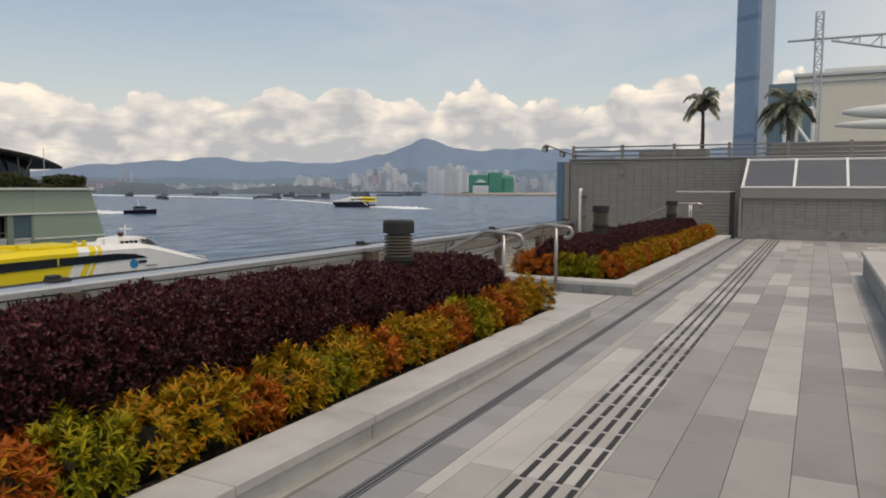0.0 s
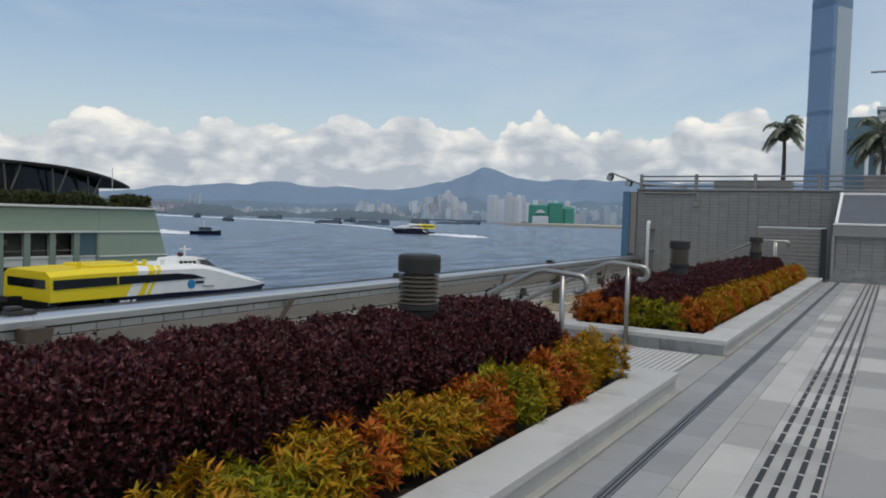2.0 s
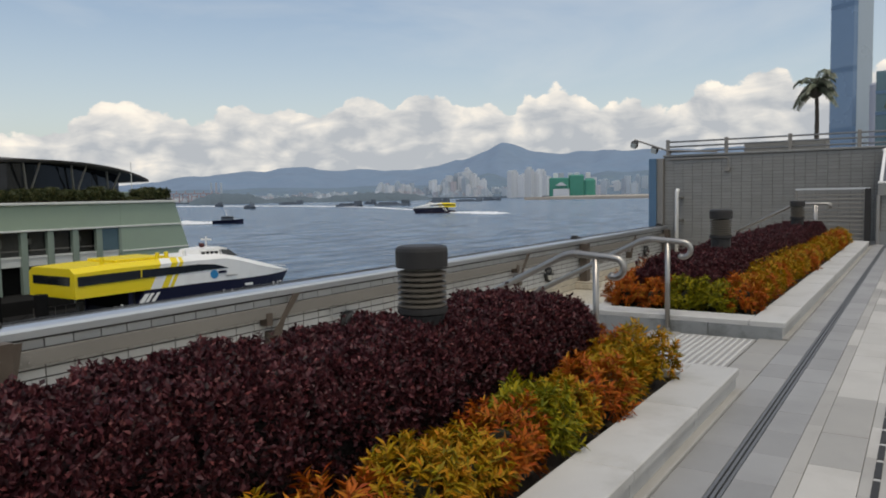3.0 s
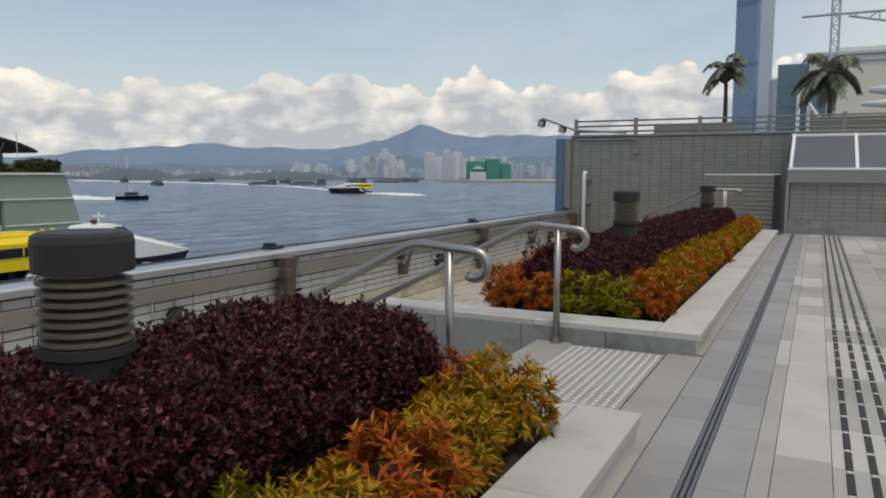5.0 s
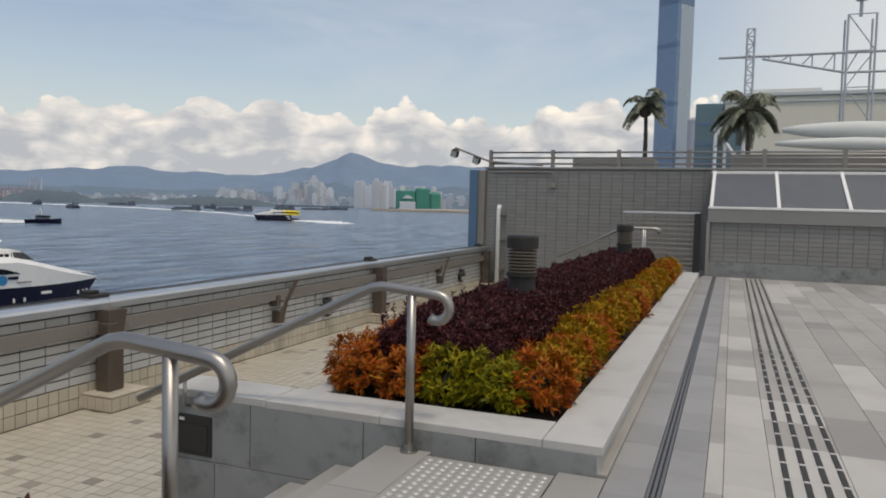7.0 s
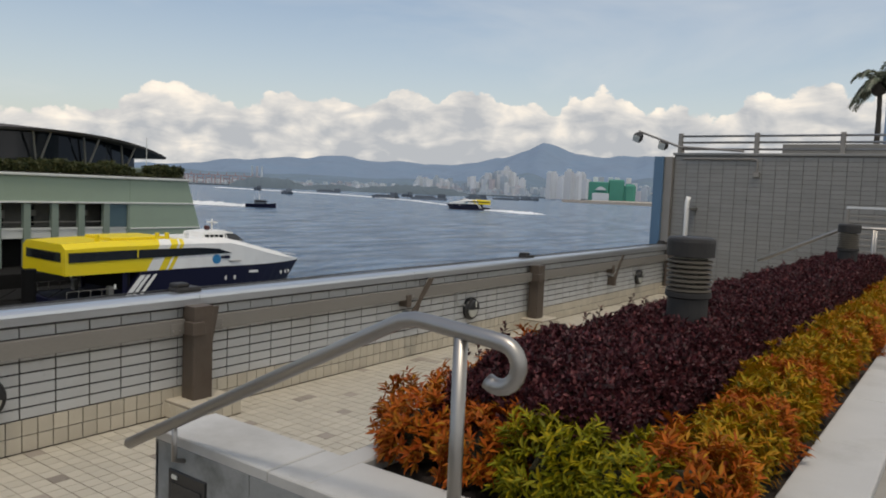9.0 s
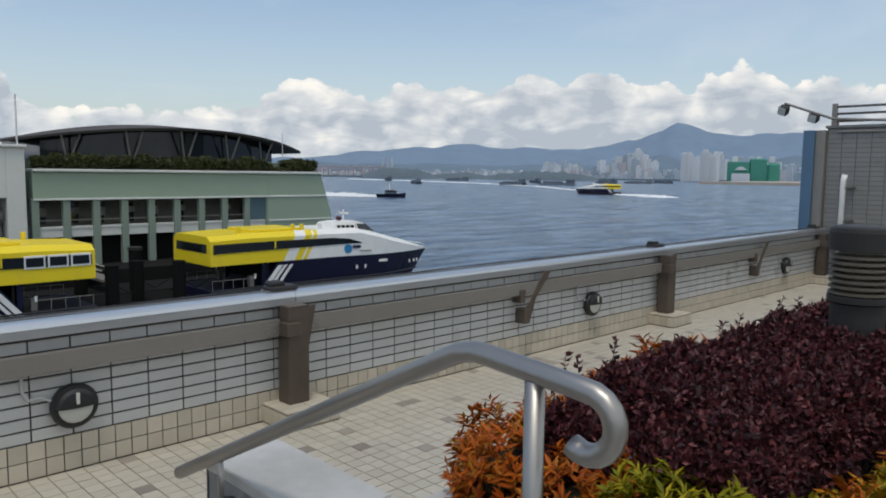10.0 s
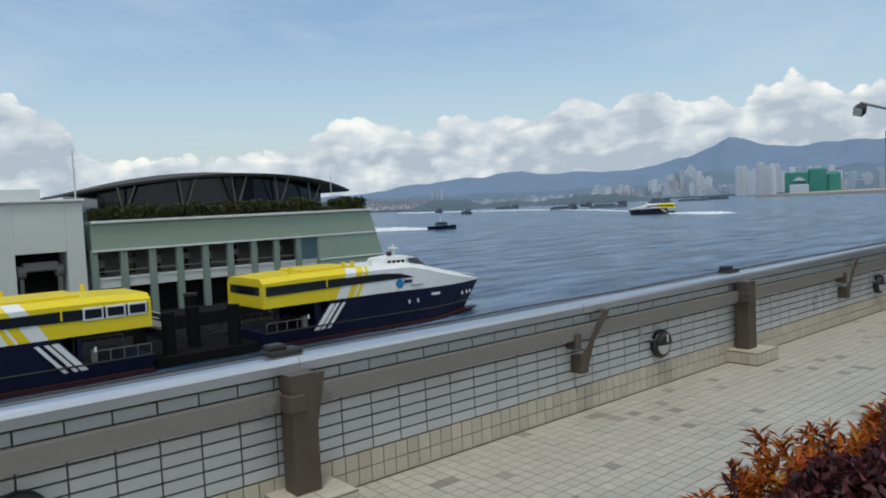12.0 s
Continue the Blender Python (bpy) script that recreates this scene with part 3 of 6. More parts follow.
for x in (-7.505, -7.565):
    part("seam_strip", box_bm(x - 0.006, x + 0.006, -6, 26.5, 0.344, 0.351), DRAIN_GREY, parapet)
part("edge_cable", tube_bm([(-7.60, y, 0.356 + 0.006 * math.sin(y * 2.1)) for y in np.arange(-5, 26.4, 0.7)], 0.008, 6), BLACK, parapet, "thin dark cable")

floor_low = tagged(part("floor_lower", box_bm(-7.5, -2.97, -12, WALL_Y + 0.3, LOW - 0.1, LOW - 0.006), JOINT_SAND, None), "beige mosaic-tiled lower deck with scattered brown tiles", "floor", kind="structure")
pavement = tagged(thing("pavement", "", ""), "grey and white granite paving in long narrow slabs", "pavement", kind="structure")

# grey tiled end wall with the upper deck behind
wall_end = tagged(part("wall_end", box_bm(-7.52, 14, WALL_Y + 0.012, WALL_Y + 0.42, SEA, 2.50), JOINT_GREY, None), "grey tiled wall below the upper deck", "wall", kind="structure")
part("coping", box_bm(-7.56, 14, WALL_Y - 0.03, WALL_Y + 0.46, 2.50, 2.56, bevel=0.01), TILE_GREY, wall_end)
part("conduit", tube_bm([(-7.3, WALL_Y - 0.02, 2.42), (-5.65, WALL_Y - 0.02, 2.42), (-5.6, WALL_Y - 0.02, 2.38), (-5.6, WALL_Y - 0.02, 2.12)], 0.022, 8), STEEL_BAR, wall_end)
part("junction_box", box_bm(-5.67, -5.53, WALL_Y - 0.07, WALL_Y, 2.0, 2.13, bevel=0.008), STEEL_BAR, wall_end)
part("side_panel", box_bm(-7.95, -7.72, WALL_Y - 0.2, WALL_Y + 0.4, SEA, 2.46, bevel=0.01), BLUE_PANEL, wall_end, "blue metal cladding panel")
part("side_panel", box_bm(-7.72, -7.52, WALL_Y - 0.12, WALL_Y + 0.4, SEA, 2.46, bevel=0.01), STEEL_BAR, wall_end, "grey metal cladding panel")
upper = tagged(part("floor_upper", box_bm(-7.5, 30, WALL_Y + 0.42, 60, 1.9, 2.3), CONCRETE, None), "grey upper deck floor", "floor", kind="structure")

# ---- things on the terrace ----


def parapet_post():
    p = thing("parapet_post", "brown weathered steel parapet post on a tiled plinth", "post", "posts along the parapet")
    part("web", box_bm(-0.13, 0.03, -0.15, -0.135, 0.17, 1.05, bevel=0.003), STEEL_DULL, p)
    part("front_plate", box_bm(0.03, 0.05, -0.15, 0.06, 0.17, 1.05, bevel=0.003), STEEL_DULL, p)
    part("inner_plate", box_bm(-0.13, 0.03, 0.0, 0.014, 0.17, 1.05, bevel=0.003), STEEL_DULL, p)
    part("top_plate", box_bm(-0.13, 0.052, -0.152, 0.062, 1.05, 1.062, bevel=0.002), STEEL_DULL, p)
    part("gusset", prism_bm([(0.0, 1.04), (0.17, 1.04), (0.085, 0.62), (0.0, 0.72)], "x", -0.02, -0.006), STEEL_DULL, p)
    part("saddle", box_bm(-0.05, 0.09, -0.19, -0.05, 0.80, 0.92, bevel=0.004), STEEL_DULL, p)
    part("plinth", box_bm(-0.20, 0.24, -0.30, 0.26, 0.0, 0.165, bevel=0.004), JOINT_SAND, p)
    for i in range(4):
        piece("plinth_tile", 0.104, 0.132, 0.012, 0.002, TILE_BEIGE, p, pose(-0.145 + 0.11 * i, -0.305, 0.082, 90, 0, 0))
        piece("plinth_tile", 0.104, 0.265, 0.012, 0.002, TILE_BEIGE, p, pose(-0.145 + 0.11 * i, -0.158, 0.172))
        piece("plinth_tile", 0.104, 0.265, 0.012, 0.002, TILE_BEIGE, p, pose(-0.145 + 0.11 * i, 0.118, 0.172))
    for i in range(5):
        piece("plinth_tile", 0.132, 0.104, 0.012, 0.002, TILE_BEIGE, p, pose(0.246, -0.242 + 0.111 * i, 0.082, 0, 90, 0))
    part("cap", box_bm(-0.36, -0.18, -0.17, 0.10, 1.160, 1.215, bevel=0.02, seg=2), DARK_PAINT, p, "dark rounded cap over the coping")
    part("cap_knob", box_bm(-0.34, -0.21, -0.165, -0.02, 1.21, 1.255, bevel=0.016, seg=2), DARK_PAINT, p)
    return p


post = parapet_post()
POSTS = [-0.35, 6.31, 12.96, 19.61, 26.2]
post.matrix_basis = pose(-7.27, POSTS[0], LOW)
for y in POSTS[1:]:
    copy_thing(post, pose(-7.27, y, LOW))


def mid_rail(y0, y1):
    r = thing("mid_rail", "dull grey steel channel rail on the parapet", "rail", "mid rails of the parapet")
    part("channel", prism_bm([(-7.40, -0.025), (-7.33, -0.025), (-7.33, 0.113), (-7.40, 0.113), (-7.40, 0.098), (-7.345, 0.098), (-7.345, -0.01), (-7.40, -0.01)], "y", y0, y1), STEEL_BAR, r)
    ym = (y0 + y1) / 2
    for yy in (y0 + 0.2, ym, y1 - 0.1):
        sp = part("splice_plate", box_bm(-7.329, -7.323, yy - 0.06, yy + 0.06, -0.03, 0.08, bevel=0.002), STEEL_BAR, r)
        for dy in (-0.035, 0.035):
            part("bolt", tube_bm([(-7.324, yy + dy, 0.015), (-7.314, yy + dy, 0.015)], 0.011, 6), STEEL, sp)
    part("stiffener", box_bm(-7.45, -7.40, ym - 0.02, ym + 0.02, -0.03, 0.08), STEEL_DULL, r)
    return r


for a, b in zip(POSTS, POSTS[1:]):
    mid_rail(a + 0.0, b - 0.17)


def strut(y):
    s = thing("bracket", "brown steel bracket leaning against the parapet rail", "bracket", "brackets along the parapet")
    part("leaning_plate", prism_bm([(y - 0.13, -0.37), (y - 0.03, -0.37), (y + 0.09, -0.08), (y + 0.38, 0.232), (y + 0.25, 0.232), (y - 0.02, -0.12), (y - 0.13, -0.20)], "x", -7.33, -7.315), STEEL_DULL, s)
    part("clip", box_bm(-7.45, -7.31, y - 0.21, y - 0.12, -0.12, 0.04, bevel=0.004), STEEL_DULL, s)
    part("foot", box_bm(-7.45, -7.30, y - 0.14, y - 0.03, -0.38, -0.20, bevel=0.004), STEEL_DULL, s)
    return s


for y in (2.99, 9.65, 16.31, 22.96):
    strut(y)


def bulkhead():
    b = thing("bulkhead_light", "round black bulkhead light with a half-shaded lens", "light", "lights along the parapet")
    rim = part("housing", lathe_bm([(0.135, 0.0), (0.165, 0.01), (0.17, 0.05), (0.155, 0.075), (0.13, 0.08)], 32), BLACK, b)
    part("lens", lathe_bm([(0.125, 0.078), (0.12, 0.088), (0.10, 0.10), (0.05, 0.112), (0.004, 0.115)], 32), LENS, b, "pale frosted lens", smooth=True)
    bm = bmesh.new()
    prof = [(0.145, 0.078), (0.14, 0.10), (0.115, 0.118), (0.06, 0.13), (0.004, 0.134)]
    k = 20
    rings = [[bm.verts.new((r * math.cos(math.pi * i / k), r * math.sin(math.pi * i / k), z)) for i in range(k + 1)] for r, z in prof]
    for q, s in zip(rings, rings[1:]):
        for i in range(k):
            bm.faces.new((q[i], q[i + 1], s[i + 1], s[i]))
    bm.faces.new([r[0] for r in rings] + [r[-1] for r in rings[::-1]])
    part("eyelid", bm, BLACK, b)
    part("window", box_bm(-0.012, 0.012, 0.03, 0.115, 0.122, 0.137, bevel=0.003), LENS, b, "pale slot")
    part("cable", tube_bm([(-0.15, 0.06, 0.03), (-0.22, 0.10, 0.025), (-0.30, 0.09, 0.02), (-0.34, 0.16, 0.02), (-0.34, 0.27, 0.02)], 0.012, 8), TILE_WHITE, b, "pale conduit")
    return b


light0 = bulkhead()


def bulkhead_pose(y):
    return Matrix.Translation((PAR_X + 0.004, y, -0.322)) @ Matrix(((0, 0, 1, 0), (1, 0, 0, 0), (0, 1, 0, 0), (0, 0, 0, 1)))


light0.matrix_basis = bulkhead_pose(4.40)
for y in (11.07, 17.75, 24.45):
    copy_thing(light0, bulkhead_pose(y))


def handrail(y, post_y, px=-2.785):
    r = thing("handrail", "brushed stainless steel handrail with a curled end", "handrail", "handrails beside the steps")
    pts = [(-4.78, y, 0.075), (-3.08, y, 0.925), (-3.03, y, 0.948), (-2.97, y, 0.960), (-2.92, y, 0.958)]
    pts += [(-2.72, y, 0.942), (-2.65, y, 0.9365)]
    cx, cz, R = -2.615, 0.857, 0.075
    for a in range(75, -126, -20):
        pts.append((cx + R * math.cos(radians(a)), y, cz + R * math.sin(radians(a))))
    part("rail", tube_bm(pts, 0.029, 18, ref=(0, 1, 0)), STEEL, r, smooth=True)
    part("post", tube_bm([(px, post_y, 0.0), (px, post_y, 0.925)], 0.026, 16), STEEL, r, smooth=True)
    part("base_flange", lathe_bm([(0.052, 0), (0.052, 0.008), (0.03, 0.014), (0.03, 0.05)], 20), STEEL, r).matrix_basis = pose(px, post_y, 0)
    wall_y = P2_START + 0.04 if y > 9.5 else P1_END - 0.04
    part("wall_bracket", tube_bm([(-4.40, y, 0.26), (-4.40, y, 0.08), (-4.40, wall_y, 0.05)], 0.014, 10, ref=(1, 0, 0)), STEEL, r, smooth=True)
    return r


handrail(10.69, 10.69, -2.772)
handrail(8.71, 8.71, -2.772)


def bollard():
    b = thing("bollard_light", "dark grey bollard light with louvred rings", "bollard", "bollards in the planters")
    part("body", lathe_bm([(0.125, -0.1), (0.125, 0.79), (0.142, 0.80), (0.142, 0.83), (0.12, 0.835)], 32), DARK_PAINT, b, smooth=False)
    part("lamp_core", lathe_bm([(0.10, 0.82), (0.10, 1.05)], 24), LAMP_CORE, b, "dark lamp core behind the rings")
    for i in range(7):
        z = 0.838 + i * 0.03
        part("louvre_ring", lathe_bm([(0.10, z + 0.010), (0.138, z), (0.138, z + 0.012), (0.10, z + 0.022)], 32), LOUVRE, b)
    part("cap", lathe_bm([(0.12, 1.05), (0.146, 1.055), (0.148, 1.145), (0.143, 1.165), (0.125, 1.175)], 32), DARK_PAINT, b)
    return b


bol = bollard()
bol.matrix_basis = pose(-2.925, 6.48, 0.005)
copy_thing(bol, pose(-2.83, 13.31, 0.02))
copy_thing(bol, pose(-2.85, 20.4, 0.01))
copy_thing(bol, pose(-2.96, -0.6, 0.005))

# drain, tactile guide and studs
drain = thing("drain_channel", "dark slotted steel drain along the paving", "drain")
part("channel", box_bm(-1.415, -1.345, -12, 24.6, -0.03, -0.018), BLACK, drain)
for x in (-1.407, -1.38, -1.353):
    part("grate_bar", box_bm(x - 0.0085, x + 0.0085, -12, 24.6, -0.022, -0.001), DRAIN_GREY, drain)

guide = thing("tactile_guide", "four dark steel guide bars with pale stud ends", "tactile strip")
bars, studs = [], []
for x in (-0.728, -0.628, -0.533, -0.437):
    y = -4.0
    while y < 24.4:
        bars.append((0.034, 0.255, 0.006, 0.003, pose(x, y, 0.006)))
        studs.append((0.026, 0.022, 0.006, 0.003, pose(x, y + 0.15, 0.006)))
        y += 0.30
bars.sort(key=lambda b: abs(b[4].translation.y - 8.0))
for w, l, h, c, m in bars[:300]:
    piece("guide_bar", w, l, h, c, DARK_PAINT, guide, m)
joined("far_bars", bars[300:], DARK_PAINT, guide)
joined("end_studs", studs, STUD, guide)
warn = thing("tactile_plate", "grey landing plate with rows of bright round studs", "tactile strip")
part("plate", box_bm(-2.64, -1.90, 8.70, 10.66, -0.02, 0.003), GRAN_MID, warn)
V, F = [], []
for i in range(12):
    for j in range(32):
        x, y = -2.60 + i * 0.06, 8.73 + j * 0.0605
        k = len(V)
        for r, z in ((0.0205, 0.003), (0.013, 0.0095)):
            V += [(x + r * math.cos(a * math.pi / 4), y + r * math.sin(a * math.pi / 4), z) for a in range(8)]
        F += [(k + a, k + (a + 1) % 8, k + 8 + (a + 1) % 8, k + 8 + a) for a in range(8)] + [tuple(k + 8 + a for a in range(8))]
me = bpy.data.meshes.new("studs")
me.from_pydata(V, [], F)
studs_ob = link_mesh("studs", me, STUD, warn)
studs_ob["kind"] = "stuff"

# recessed step light in the stair wall
sl = thing("step_light", "black recessed step light in the granite wall", "light")
part("frame", box_bm(-4.51, -4.22, P2_START - 0.012, P2_START + 0.004, -0.27, 0.0, bevel=0.004), BLACK, sl)
part("glass", box_bm(-4.48, -4.25, P2_START - 0.016, P2_START - 0.010, -0.245, -0.06), DARK_GLASS, sl)
part("plate_mark", box_bm(-4.475, -4.435, P2_START - 0.018, P2_START - 0.012, -0.04, -0.02), LENS, sl)

# gate, rail and the glazed box at the end wall
gate = thing("metal_gate", "grey steel gate with horizontal bars", "gate")
part("gate_frame", box_bm(-3.46, -3.41, 24.62, 24.68, 0.05, 1.41, bevel=0.004), STEEL_BAR, gate)
part("gate_frame", box_bm(-1.86, -1.72, 24.60, 24.70, 0.0, 1.41, bevel=0.004), DARK_PAINT, gate)
part("top_bar", box_bm(-3.46, -1.75, 24.61, 24.69, 1.385, 1.435, bevel=0.006), MAST_GREY, gate)
for i in range(11):
    part("bar", box_bm(-3.46, -1.84, 24.635, 24.665, 0.12 + i * 0.112, 0.155 + i * 0.112, bevel=0.004), STEEL_BAR, gate)
for yy in (23.35, 23.75):
    sr = thing("stair_rail", "short steel stair rail behind the planter", "handrail", "stair rails by the gate")
    part("rail", tube_bm([(-4.7, yy, 0.35), (-3.35, yy, 1.03), (-3.2, yy, 1.06), (-2.60, yy, 1.06), (-2.53, yy, 1.03), (-2.53, yy, 0.95)], 0.026, 12, ref=(0, 1, 0)), STEEL, sr, smooth=True)
    part("post", tube_bm([(-2.85, yy, 0.0), (-2.85, yy, 1.05)], 0.024, 12), STEEL, sr, smooth=True)

box_t = thing("skylight", "low tiled wall with sloping tinted glass above", "skylight")
part("base_wall", box_bm(-1.52, 12, 24.66, 26.55, -0.03, 1.22), JOINT_GREY, box_t)
part("plinth", box_bm(-1.53, 12, 24.62, 24.67, -0.02, 0.34, bevel=0.004), GRAN_WALL, box_t, "grey stone plinth")
part("beam", box_bm(-1.58, 12, 24.58, 26.55, 1.22, 1.53, bevel=0.012), TILE_GREY, box_t, "pale grey rendered beam")
part("edge_post", box_bm(-1.60, -1.52, 24.57, 24.66, 0.0, 1.225, bevel=0.006), STEEL, box_t)
slope = math.degrees(math.atan2(0.90, 1.92))
for i in range(8):
    x = -1.55 + i * 1.40
    m = Matrix.Translation((x, 24.62, 1.53)) @ pose(0, 0, 0, slope, 0, 0)
    bm = bmesh.new()
    add_box(bm, 0.0, 0.075, 0, 2.1, 0.0, 0.07, bevel=0.008, m=m)
    part("glazing_bar", bm, WHITE_PAINT, box_t, "white glazing bar")
    bm = bmesh.new()
    add_box(bm, 0.075, 1.40, 0.03, 2.1, 0.01, 0.03, m=m)
    part("pane", bm, GLASS_GREY, box_t, "dark tinted pane")
part("sill", box_bm(-1.58, 12, 24.57, 24.64, 1.525, 1.58, bevel=0.008), WHITE_PAINT, box_t)
part("head", box_bm(-1.58, 12, 26.42, 26.52, 2.40, 2.47, bevel=0.008), WHITE_PAINT, box_t)
part("side_cheek", prism_bm([(24.66, 1.52), (26.5, 1.52), (26.5, 2.36), (26.4, 2.38)], "x", -1.55, -1.50), GLASS_GREY, box_t)

pipe = thing("drain_pipe", "white upright pipe by the end wall", "pipe")
part("pipe", tube_bm([(-6.96, 26.03, LOW), (-6.96, 26.03, 1.38), (-6.93, 26.03, 1.50)], 0.055, 14), WHITE_PAINT, pipe, smooth=True)
for z in (-0.3, 0.5, 1.2):
    part("bracket", box_bm(-7.03, -6.89, 26.0, WALL_Y + 0.01, z, z + 0.05, bevel=0.004), STEEL, pipe)

def railing():
    r = thing("railing", "grey steel railing on top of the end wall", "railing")
    for i in range(12):
        x = -7.46 + i * 1.77
        part("post", box_bm(x - 0.05, x + 0.05, WALL_Y + 0.16, WALL_Y + 0.24, 2.55, 3.04, bevel=0.006), STEEL_BAR, r)
    for z in (2.66, 2.82, 2.97):
        part("rail", tube_bm([(-7.5, WALL_Y + 0.2, z), (13.5, WALL_Y + 0.2, z)], 0.026, 10), STEEL, r, smooth=True)
    return r


railing()

flood = thing("floodlight_arm", "steel arm with two small floodlights", "floodlight")
part("arm", tube_bm([(-5.9, 26.55, 2.60), (-7.40, 26.55, 2.70), (-8.50, 26.70, 3.10)], 0.028, 10), STEEL_BAR, flood)
part("brace", tube_bm([(-7.3, 26.55, 2.56), (-7.3, 26.55, 2.72)], 0.02, 8), STEEL_DULL, flood)
for x, z in ((-8.46, 3.02), (-7.80, 2.83)):
    bm = bmesh.new()
    add_box(bm, -0.10, 0.10, -0.09, 0.09, -0.10, 0.10, bevel=0.02, m=pose(x - 0.02, 26.6, z - 0.08, 25, 20, 0))
    h = part("lamp_head", bm, DARK_PAINT, flood)
    bm = bmesh.new()
    add_box(bm, -0.085, 0.085, -0.1, -0.09, -0.085, 0.085, m=pose(x - 0.02, 26.6, z - 0.08, 25, 20, 0))
    part("lamp_glass", bm, LENS, h, "pale lamp glass")

# seat-high block across the walkway
bench = thing("planter_block", "long low granite block beside the walkway", "bench")
part("core", box_bm(1.29, 2.2, -4, 15.1, -0.03, 0.38), GRAN_WALL, bench)
for i in range(17):
    piece("coping_slab", 0.96, 1.1, 0.06, 0.008, GRAN_PALE, bench, pose(1.73, -3.35 + 1.112 * i, 0.44))

# ---- planting ----


def lumpy(p, amp, f):
    return Vector([amp * noise.noise(Vector(p) * f + Vector((7.1 * k, 3.3 * k, 1.7 * k))) for k in range(3)])


def lumps(u, v, cell):
    """Rounded tufts: 1 at each tuft's middle, 0 in the gaps between them."""
    iu, iv = np.floor(u / cell), np.floor(v / cell)
    best = np.full(len(u), 9.0)
    for du in (-1, 0, 1):
        for dv in (-1, 0, 1):
            cu, cv = iu + du, iv + dv
            ju = np.mod(np.sin(cu * 127.1 + cv * 311.7) * 43758.5, 1.0)
            jv = np.mod(np.sin(cu * 269.5 + cv * 183.3) * 24634.6, 1.0)
            best = np.minimum(best, ((cu + ju) - u / cell) ** 2 + ((cv + jv) - v / cell) ** 2)
    return np.clip(1.0 - best, 0.0, 1.0)


def hedge_points(x0, x1, y0, y1, z0, z1, count, gen, ends):
    """Points and outward directions over the top and sides of a clipped, lumpy hedge."""
    faces = [((x0, x1), (y0, y1), (z1, z1), (0, 0, 1)), ((x1, x1), (y0, y1), (z0, z1), (1, 0, 0)), ((x0, x0), (y0, y1), (z0, z1), (-1, 0, 0))]
    for s, y in ends:
        faces.append(((x0, x1), (y, y), (z0, z1), (0, s, 0)))
    area = [max((a[1] - a[0]), 1e-3) ** (a[1] > a[0]) * max((b[1] - b[0]), 1e-3) ** (b[1] > b[0]) * max((c[1] - c[0]), 1e-3) ** (c[1] > c[0]) for a, b, c, _ in faces]
    area = np.array(area) * np.array([1.35 if f[3][2] else 0.55 for f in faces])
    who = gen.choice(len(faces), count, p=area / area.sum())
    P, N = np.empty((count, 3)), np.empty((count, 3))
    for i, (a, b, c, nn) in enumerate(faces):
        k = who == i
        m = int(k.sum())
        P[k] = np.stack([gen.uniform(*a, m) if a[1] > a[0] else np.full(m, a[0]), gen.uniform(*b, m) if b[1] > b[0] else np.full(m, b[0]), gen.uniform(*c, m) if c[1] > c[0] else np.full(m, c[0])], 1)
        N[k] = nn
    # soft shoulders
    cx, hw = (x0 + x1) / 2, (x1 - x0) / 2
    u = np.clip((np.abs(P[:, 0] - cx) / hw - 0.55) / 0.45, 0, 1)
    v = np.clip((P[:, 2] - z0) / (z1 - z0), 0, 1)
    P[:, 2] -= 0.13 * u ** 2 * v ** 2
    P[:, 0] -= np.sign(P[:, 0] - cx) * (0.09 * v ** 3 + 0.17 * (1 - v)) * u
    for y, s in ((y1, 1), (y0, -1)):
        d = np.clip(1 - np.abs(P[:, 1] - y) / 0.3, 0, 1)
        P[:, 2] -= 0.10 * d ** 2 * v ** 2
    wob = 0.055 * np.sin(P[:, 1] * 5.3 + 2 * P[:, 0]) + 0.045 * np.sin(P[:, 1] * 11.7 + P[:, 2] * 9 + P[:, 0] * 7) + 0.035 * np.sin(P[:, 0] * 17 + P[:, 1] * 23.0)
    depth = -gen.exponential(0.035, count) * np.where(N[:, 2] > 0.5, 1.0, 2.8)
    lump = lumps(P[:, 1] + 0.3 * P[:, 2], P[:, 0] + P[:, 2], 0.17)
    fine = lumps(P[:, 1] * 1.1 + 3.7, P[:, 0] + P[:, 2] + 1.9, 0.075)
    P += N * (wob * 0.3 + depth * 0.6 + 0.095 * (lump - 0.62) + 0.035 * (fine - 0.6))[:, None]
    return P, N, lump + 0.4 * fine


